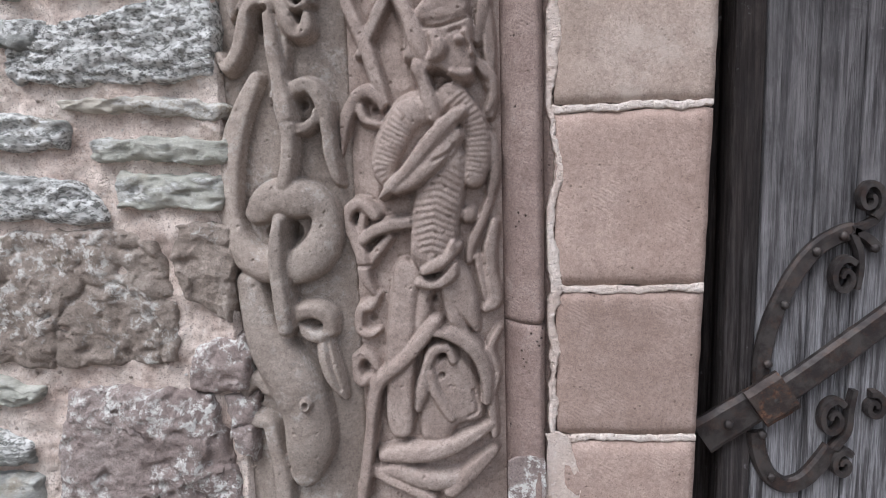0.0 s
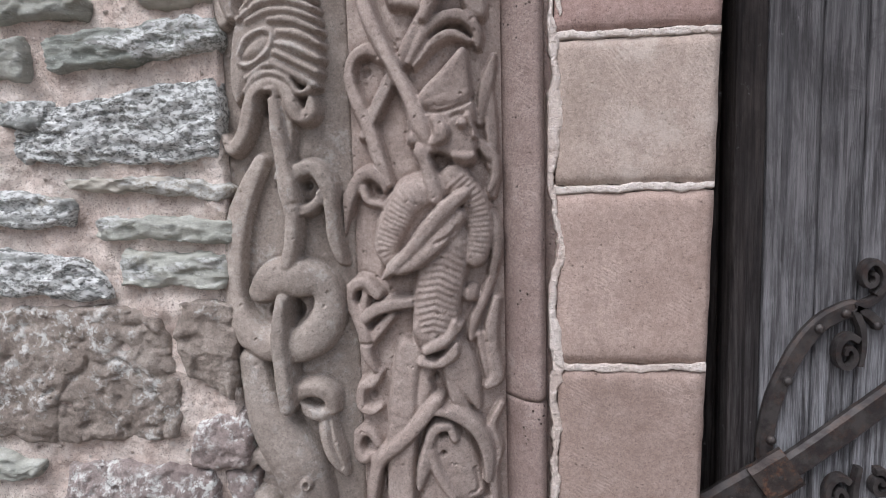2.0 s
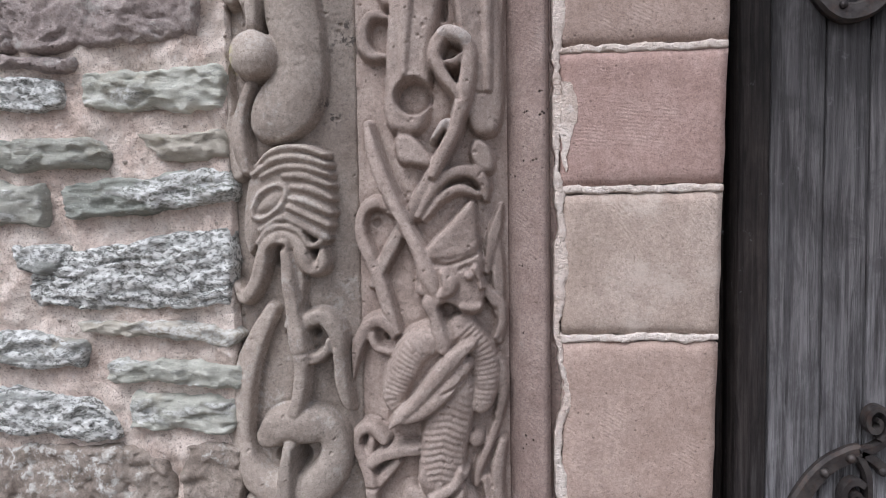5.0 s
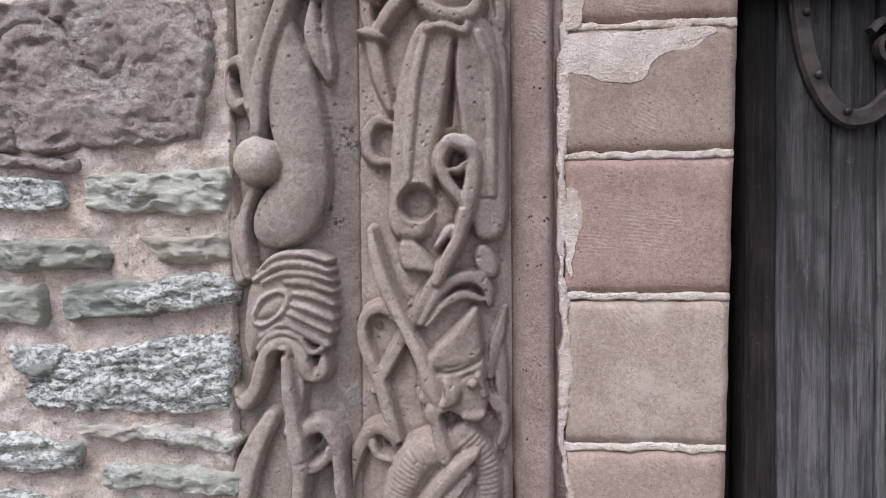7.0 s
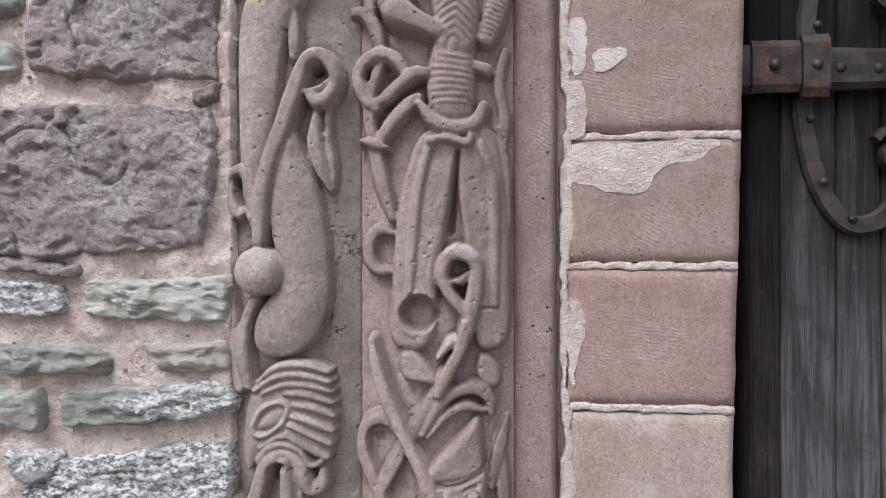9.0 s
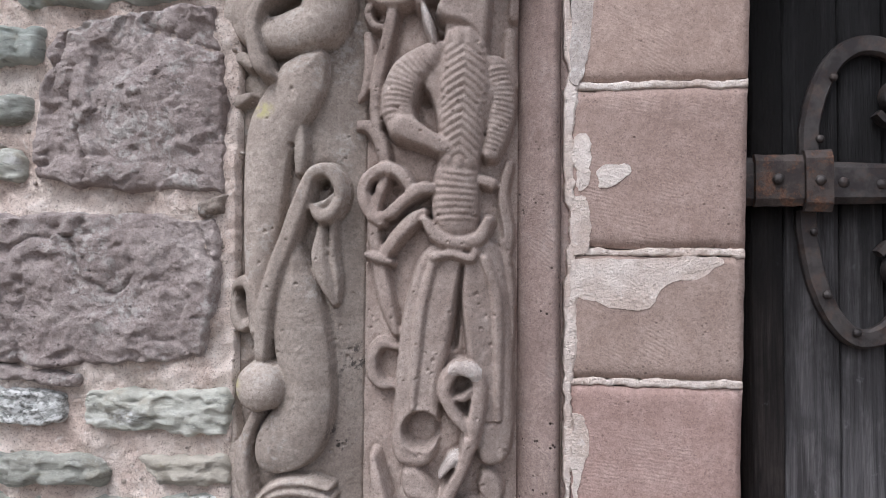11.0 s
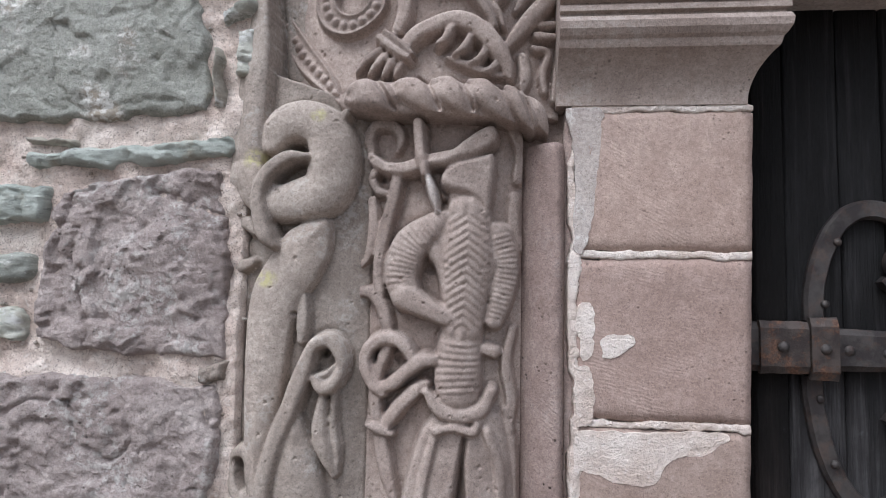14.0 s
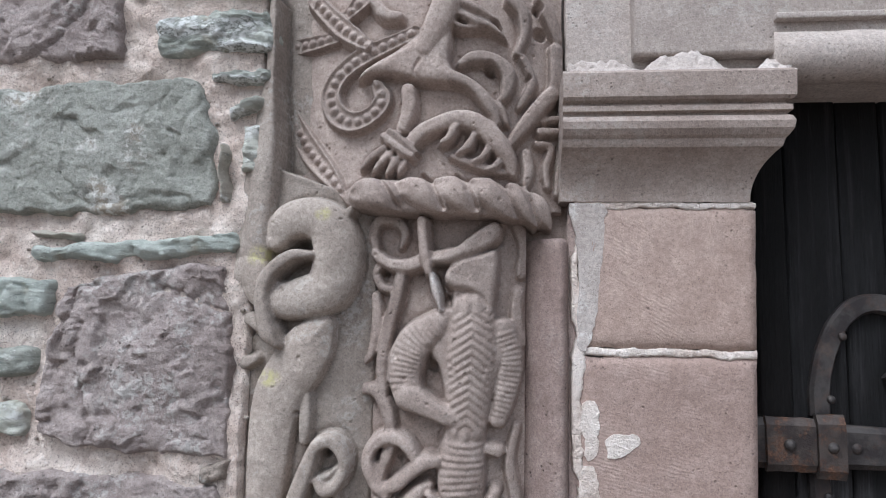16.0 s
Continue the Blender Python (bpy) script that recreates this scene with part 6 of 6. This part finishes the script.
capital.ridge("claw", [(-0.024, 2.009, 0.0075), (-0.044, 1.996, 0.0075), (-0.058, 1.980, 0.0050)], 0.0126, 0.96)
capital.ridge("claw", [(-0.015, 2.000, 0.0075), (-0.031, 1.985, 0.0067), (-0.040, 1.972, 0.0042)], 0.0138, 0.96)
capital.ridge("claw", [(-0.006, 1.991, 0.0075), (-0.014, 1.978, 0.0067), (-0.019, 1.970, 0.0042)], 0.0138, 0.96)
capital.ridge("claw", [(0.007, 1.987, 0.0067), (0.001, 1.977, 0.0058), (-0.003, 1.969, 0.0033)], 0.0126, 0.96)
capital.ridge("beast_leg", [(0.227, 2.112, 0.0128), (0.202, 2.080, 0.0137), (0.180, 2.050, 0.0117), (0.162, 2.025, 0.0075)], 0.0102, 0.96)
capital.ridge("foliage", [(0.179, 2.159, 0.0075), (0.189, 2.141, 0.0075), (0.194, 2.120, 0.0083), (0.180, 2.092, 0.0075), (0.173, 2.080, 0.0046)], 0.009, 0.96)
capital.ridge("foliage", [(0.233, 2.182, 0.0142), (0.235, 2.138, 0.0150), (0.226, 2.107, 0.0101)], 0.0078, 0.96)
capital.ridge("claw", [(0.210, 2.066, 0.0075), (0.235, 2.074, 0.0073)], 0.009, 0.96)
capital.ridge("claw", [(0.207, 2.048, 0.0090), (0.235, 2.054, 0.0073)], 0.009, 0.96)
capital.ridge("foliage", [(0.203, 2.029, 0.0075), (0.224, 2.026, 0.0075), (0.216, 1.991, 0.0075), (0.219, 1.966, 0.0070)], 0.0066, 0.96)
capital.ridge("foliage", [(0.245, 2.086, 0.0075), (0.245, 2.041, 0.0082), (0.239, 1.995, 0.0083), (0.234, 1.955, 0.0064)], 0.0054, 0.96)
capital.ridge("foliage", [(0.186, 2.011, 0.0092), (0.189, 1.983, 0.0101), (0.183, 1.956, 0.0058)], 0.0078, 0.96)
capital.ridge("foliage", [(0.160, 2.245, 0.0110), (0.178, 2.231, 0.0119), (0.181, 2.196, 0.0083), (0.170, 2.164, 0.0058)], 0.0102, 0.96)
capital.ridge("foliage", [(0.207, 2.257, 0.0117), (0.223, 2.230, 0.0137), (0.235, 2.202, 0.0110)], 0.0078, 0.96)
capital.hole(0.205, 2.207, 0.0108, 0.014)
capital.hole(0.202, 2.244, 0.0083, 0.012)
capital.hole(0.188, 2.129, 0.0046, 0.01)
capital.ridge("rope_core", [(-0.067, 1.936, 0.0202), (-0.013, 1.936, 0.0275), (0.045, 1.934, 0.0250), (0.102, 1.932, 0.0242), (0.151, 1.928, 0.0208), (0.189, 1.920, 0.0165), (0.218, 1.908, 0.0092)], 0.0078, 0.72)
capital.ridge("rope_strand", [(-0.069, 1.937, 0.0075), (-0.047, 1.941, 0.0225), (-0.017, 1.934, 0.0225), (-0.001, 1.921, 0.0083)], 0.0222, 1.02)
capital.ridge("rope_strand", [(0.001, 1.950, 0.0075), (0.022, 1.945, 0.0195), (0.048, 1.932, 0.0202), (0.066, 1.915, 0.0075)], 0.0234, 1.02)
capital.ridge("rope_strand", [(0.058, 1.956, 0.0083), (0.079, 1.945, 0.0217), (0.099, 1.931, 0.0200), (0.112, 1.915, 0.0067)], 0.0222, 1.02)
capital.ridge("rope_strand", [(0.110, 1.958, 0.0083), (0.131, 1.944, 0.0217), (0.153, 1.926, 0.0180), (0.168, 1.909, 0.0060)], 0.021, 1.02)
capital.ridge("rope_strand", [(0.163, 1.956, 0.0083), (0.177, 1.941, 0.0167), (0.191, 1.919, 0.0150), (0.199, 1.902, 0.0064)], 0.0186, 1.02)
capital.ridge("rope_strand", [(0.194, 1.947, 0.0067), (0.206, 1.934, 0.0128), (0.217, 1.913, 0.0108), (0.222, 1.900, 0.0055)], 0.015, 1.02)
capital.groove([(-0.039, 1.971, 0.0037), (-0.018, 1.948, 0.0050), (0.001, 1.918, 0.0033)], 0.009)
capital.groove([(0.032, 1.972, 0.0033), (0.051, 1.948, 0.0050), (0.066, 1.916, 0.0033)], 0.009)
capital.groove([(0.082, 1.973, 0.0030), (0.100, 1.949, 0.0050), (0.114, 1.919, 0.0033)], 0.009)
capital.groove([(0.136, 1.966, 0.0033), (0.156, 1.942, 0.0050), (0.173, 1.910, 0.0033)], 0.009)
capital.groove([(0.177, 1.961, 0.0033), (0.191, 1.935, 0.0042), (0.202, 1.902, 0.0025)], 0.008)
outer.build(11, 200)
inner.build(23, 420)
capital.build(37, 160)


# ---- the oak door with its ironwork ----
door = thing("door", "old plank door of weathered oak with wrought iron straps", "door", kind="structure")


def board_bm(x0, x1, y0, y1, z0, z1, seed):
    """A plank with a slightly wavering edge and worn arrises."""
    bm = box_bm(x0, x1, y0, y1, z0, z1, 0.003, 1)
    cuts = [e for e in bm.edges if abs(e.verts[0].co.z - e.verts[1].co.z) > 0.5]
    bmesh.ops.subdivide_edges(bm, edges=cuts, cuts=40, use_grid_fill=True)
    for v in bm.verts:
        v.co.x += 0.0016 * noise.noise(Vector((seed, v.co.x * 8, v.co.z * 3)))
        v.co.y += 0.0016 * noise.noise(Vector((seed + 4, v.co.x * 30, v.co.z * 2)))
    return bm


PLANKS = ((0.603, 0.683, 0.092), (0.6865, 0.750, 0.095), (0.7535, 0.832, 0.093), (0.834, 0.93, 0.094), (0.9325, 1.02, 0.093), (1.0225, 1.12, 0.094), (1.1225, 1.22, 0.093), (1.2225, 1.45, 0.094))
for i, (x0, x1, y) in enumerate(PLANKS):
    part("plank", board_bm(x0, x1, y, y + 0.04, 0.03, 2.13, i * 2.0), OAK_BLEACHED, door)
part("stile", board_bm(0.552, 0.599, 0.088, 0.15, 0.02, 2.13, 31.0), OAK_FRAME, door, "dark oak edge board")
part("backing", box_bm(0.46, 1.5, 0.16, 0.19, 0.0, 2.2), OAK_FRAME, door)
threshold = tagged(part("threshold", box_bm(0.45, 1.5, -0.10, 0.4, 0.0, 0.028, 0.006), FLAG, None), "worn stone threshold under the door", "threshold", kind="structure")
jamb_east = tagged(part("jamb_east", box_bm(1.46, 1.75, 0.0, 0.45, 0.0, 2.8, 0.006), ASHLAR, None), "dressed sandstone jamb of the far side", "door jamb", kind="structure")


def band(name, points, width, thick, y, parent, material=IRON, label=""):
    """A forged band through (x, z) points; width may be one number or (start, end)."""
    w0, w1 = width if isinstance(width, tuple) else (width, width)
    n = 9 * (len(points) - 1) + 1 if len(points) > 2 else 12
    p = spline(points, n)
    bm = bmesh.new()
    rings = []
    for i in range(n):
        a, b = p[max(i - 1, 0)], p[min(i + 1, n - 1)]
        t = Vector((b[0] - a[0], 0, b[1] - a[1])).normalized()
        s = Vector((t.z, 0, -t.x))
        w = (w0 + (w1 - w0) * i / (n - 1)) / 2 * (1 + 0.05 * noise.noise(Vector((p[i][0] * 50, y, p[i][1] * 50))))
        c = Vector((p[i][0], y, p[i][1]))
        ring = []
        for u, d in ((-1, 0.0), (-1, -0.55), (-0.72, -1.0), (0.72, -1.0), (1, -0.55), (1, 0.0)):
            ring.append(bm.verts.new(c + s * (u * w) + Vector((0, d * thick, 0))))
        rings.append(ring)
    for a, b in zip(rings, rings[1:]):
        for k in range(6):
            bm.faces.new((a[k], a[(k + 1) % 6], b[(k + 1) % 6], b[k]))
    bm.faces.new(rings[0])
    bm.faces.new(list(reversed(rings[-1])))
    bmesh.ops.recalc_face_normals(bm, faces=bm.faces[:])
    return part(name, bm, material, parent, label, smooth=False)


def rivet(x, z, y, parent, r=0.0075):
    bm = bmesh.new()
    add_ball(bm, (x, y, z), (r, r * 0.85, r), 12)
    part("rivet", bm, IRON, parent)


def scroll(x, z, r, turn, parent, sense=1, y=0.088, ratio=1.35):
    """A forged spiral curl."""
    pts = []
    for k in range(15):
        a = turn + sense * k * 0.62
        rr = r * (1 - k / 17)
        pts.append((x + math.cos(a) * rr, z + math.sin(a) * rr * ratio))
    band("scroll", pts, (0.013, 0.008), 0.016, y, parent)


PLANK_FACE = 0.092
upper = thing("strap_hinge", "rusty wrought iron strap hinge with curled crescent", "hinge", group="door hinges")
band("strap", [(0.528, 1.586), (0.70, 1.583), (1.25, 1.575)], (0.074, 0.050), 0.018, 0.082, upper)
band("strap_end", [(0.546, 1.586), (0.616, 1.586)], 0.078, 0.012, 0.068, upper, IRON_RUST, "rust-brown hinge plate")
band("clamp", [(0.617, 1.585), (0.656, 1.585)], 0.094, 0.014, 0.066, upper, IRON_RUST, "rusty clamp plate")
band("crescent", [(0.636, 1.626), (0.638, 1.674), (0.651, 1.727), (0.674, 1.773), (0.705, 1.796), (0.742, 1.796), (0.782, 1.772)], 0.030, 0.014, PLANK_FACE, upper)
band("crescent", [(0.631, 1.543), (0.634, 1.496), (0.647, 1.432), (0.670, 1.378), (0.701, 1.348), (0.737, 1.352), (0.770, 1.381)], 0.030, 0.014, PLANK_FACE, upper)
scroll(0.758, 1.455, 0.030, 2.6, upper, -1)
scroll(0.758, 1.712, 0.030, -2.6, upper, 1)
for x, z in ((0.577, 1.587), (0.637, 1.585), (0.676, 1.583), (0.730, 1.580), (0.79, 1.578), (0.86, 1.577)):
    rivet(x, z, 0.066 if x > 0.65 else 0.053, upper, 0.0085)
for x, z in [(0.649, 1.652), (0.670, 1.747), (0.639, 1.509), (0.657, 1.413), (0.699, 1.356)]:
    rivet(x, z, 0.077, upper, 0.0065)

lower = thing("strap_hinge", "wrought iron strap hinge set aslant, with curled crescent", "hinge", group="door hinges")
band("strap", [(0.647, 0.397), (0.710, 0.446), (0.791, 0.512), (0.895, 0.594)], (0.044, 0.042), 0.016, 0.084, lower)
band("strap_end", [(0.512, 0.316), (0.554, 0.344), (0.602, 0.377)], (0.064, 0.058), 0.014, 0.080, lower)
band("clamp", [(0.593, 0.370), (0.644, 0.405)], 0.072, 0.014, 0.068, lower, IRON_RUST, "rusty clamp plate")
band("crescent", [(0.609, 0.407), (0.611, 0.450), (0.621, 0.503), (0.638, 0.551), (0.661, 0.597), (0.690, 0.633), (0.722, 0.652), (0.743, 0.658)], 0.028, 0.014, PLANK_FACE, lower)
band("crescent", [(0.605, 0.323), (0.611, 0.284), (0.628, 0.246), (0.656, 0.227), (0.685, 0.237), (0.709, 0.265), (0.728, 0.295)], 0.028, 0.014, PLANK_FACE, lower)
scroll(0.759, 0.709, 0.0215, -1.2, lower, 1, 0.088, 1.45)
scroll(0.729, 0.584, 0.0215, 0.8, lower, 1, 0.088, 1.5)
scroll(0.724, 0.347, 0.0230, 0.8, lower, 1, 0.088, 1.5)
scroll(0.743, 0.268, 0.0180, 0.8, lower, 1, 0.088, 1.4)
scroll(0.786, 0.369, 0.0166, 2.0, lower, -1, 0.088, 1.4)
band("tendril", [(0.738, 0.660), (0.759, 0.668), (0.775, 0.682), (0.779, 0.708)], (0.016, 0.010), 0.014, 0.088, lower)
band("tendril", [(0.738, 0.660), (0.756, 0.650), (0.769, 0.639), (0.776, 0.630)], (0.014, 0.020), 0.014, 0.088, lower)
band("tendril", [(0.737, 0.656), (0.749, 0.626), (0.752, 0.594), (0.748, 0.565)], (0.014, 0.009), 0.014, 0.088, lower)
band("tendril", [(0.728, 0.295), (0.747, 0.327), (0.750, 0.364), (0.755, 0.397)], (0.016, 0.010), 0.014, 0.088, lower)
for x, z in [(0.723, 0.651), (0.684, 0.627), (0.639, 0.541), (0.616, 0.442), (0.669, 0.416), (0.712, 0.458), (0.758, 0.496), (0.612, 0.321), (0.629, 0.246), (0.771, 0.631)]:
    rivet(x, z, 0.076, lower, 0.0075)
for x, z in [(0.552, 0.345), (0.623, 0.388)]:
    rivet(x, z, 0.060, lower, 0.0085)
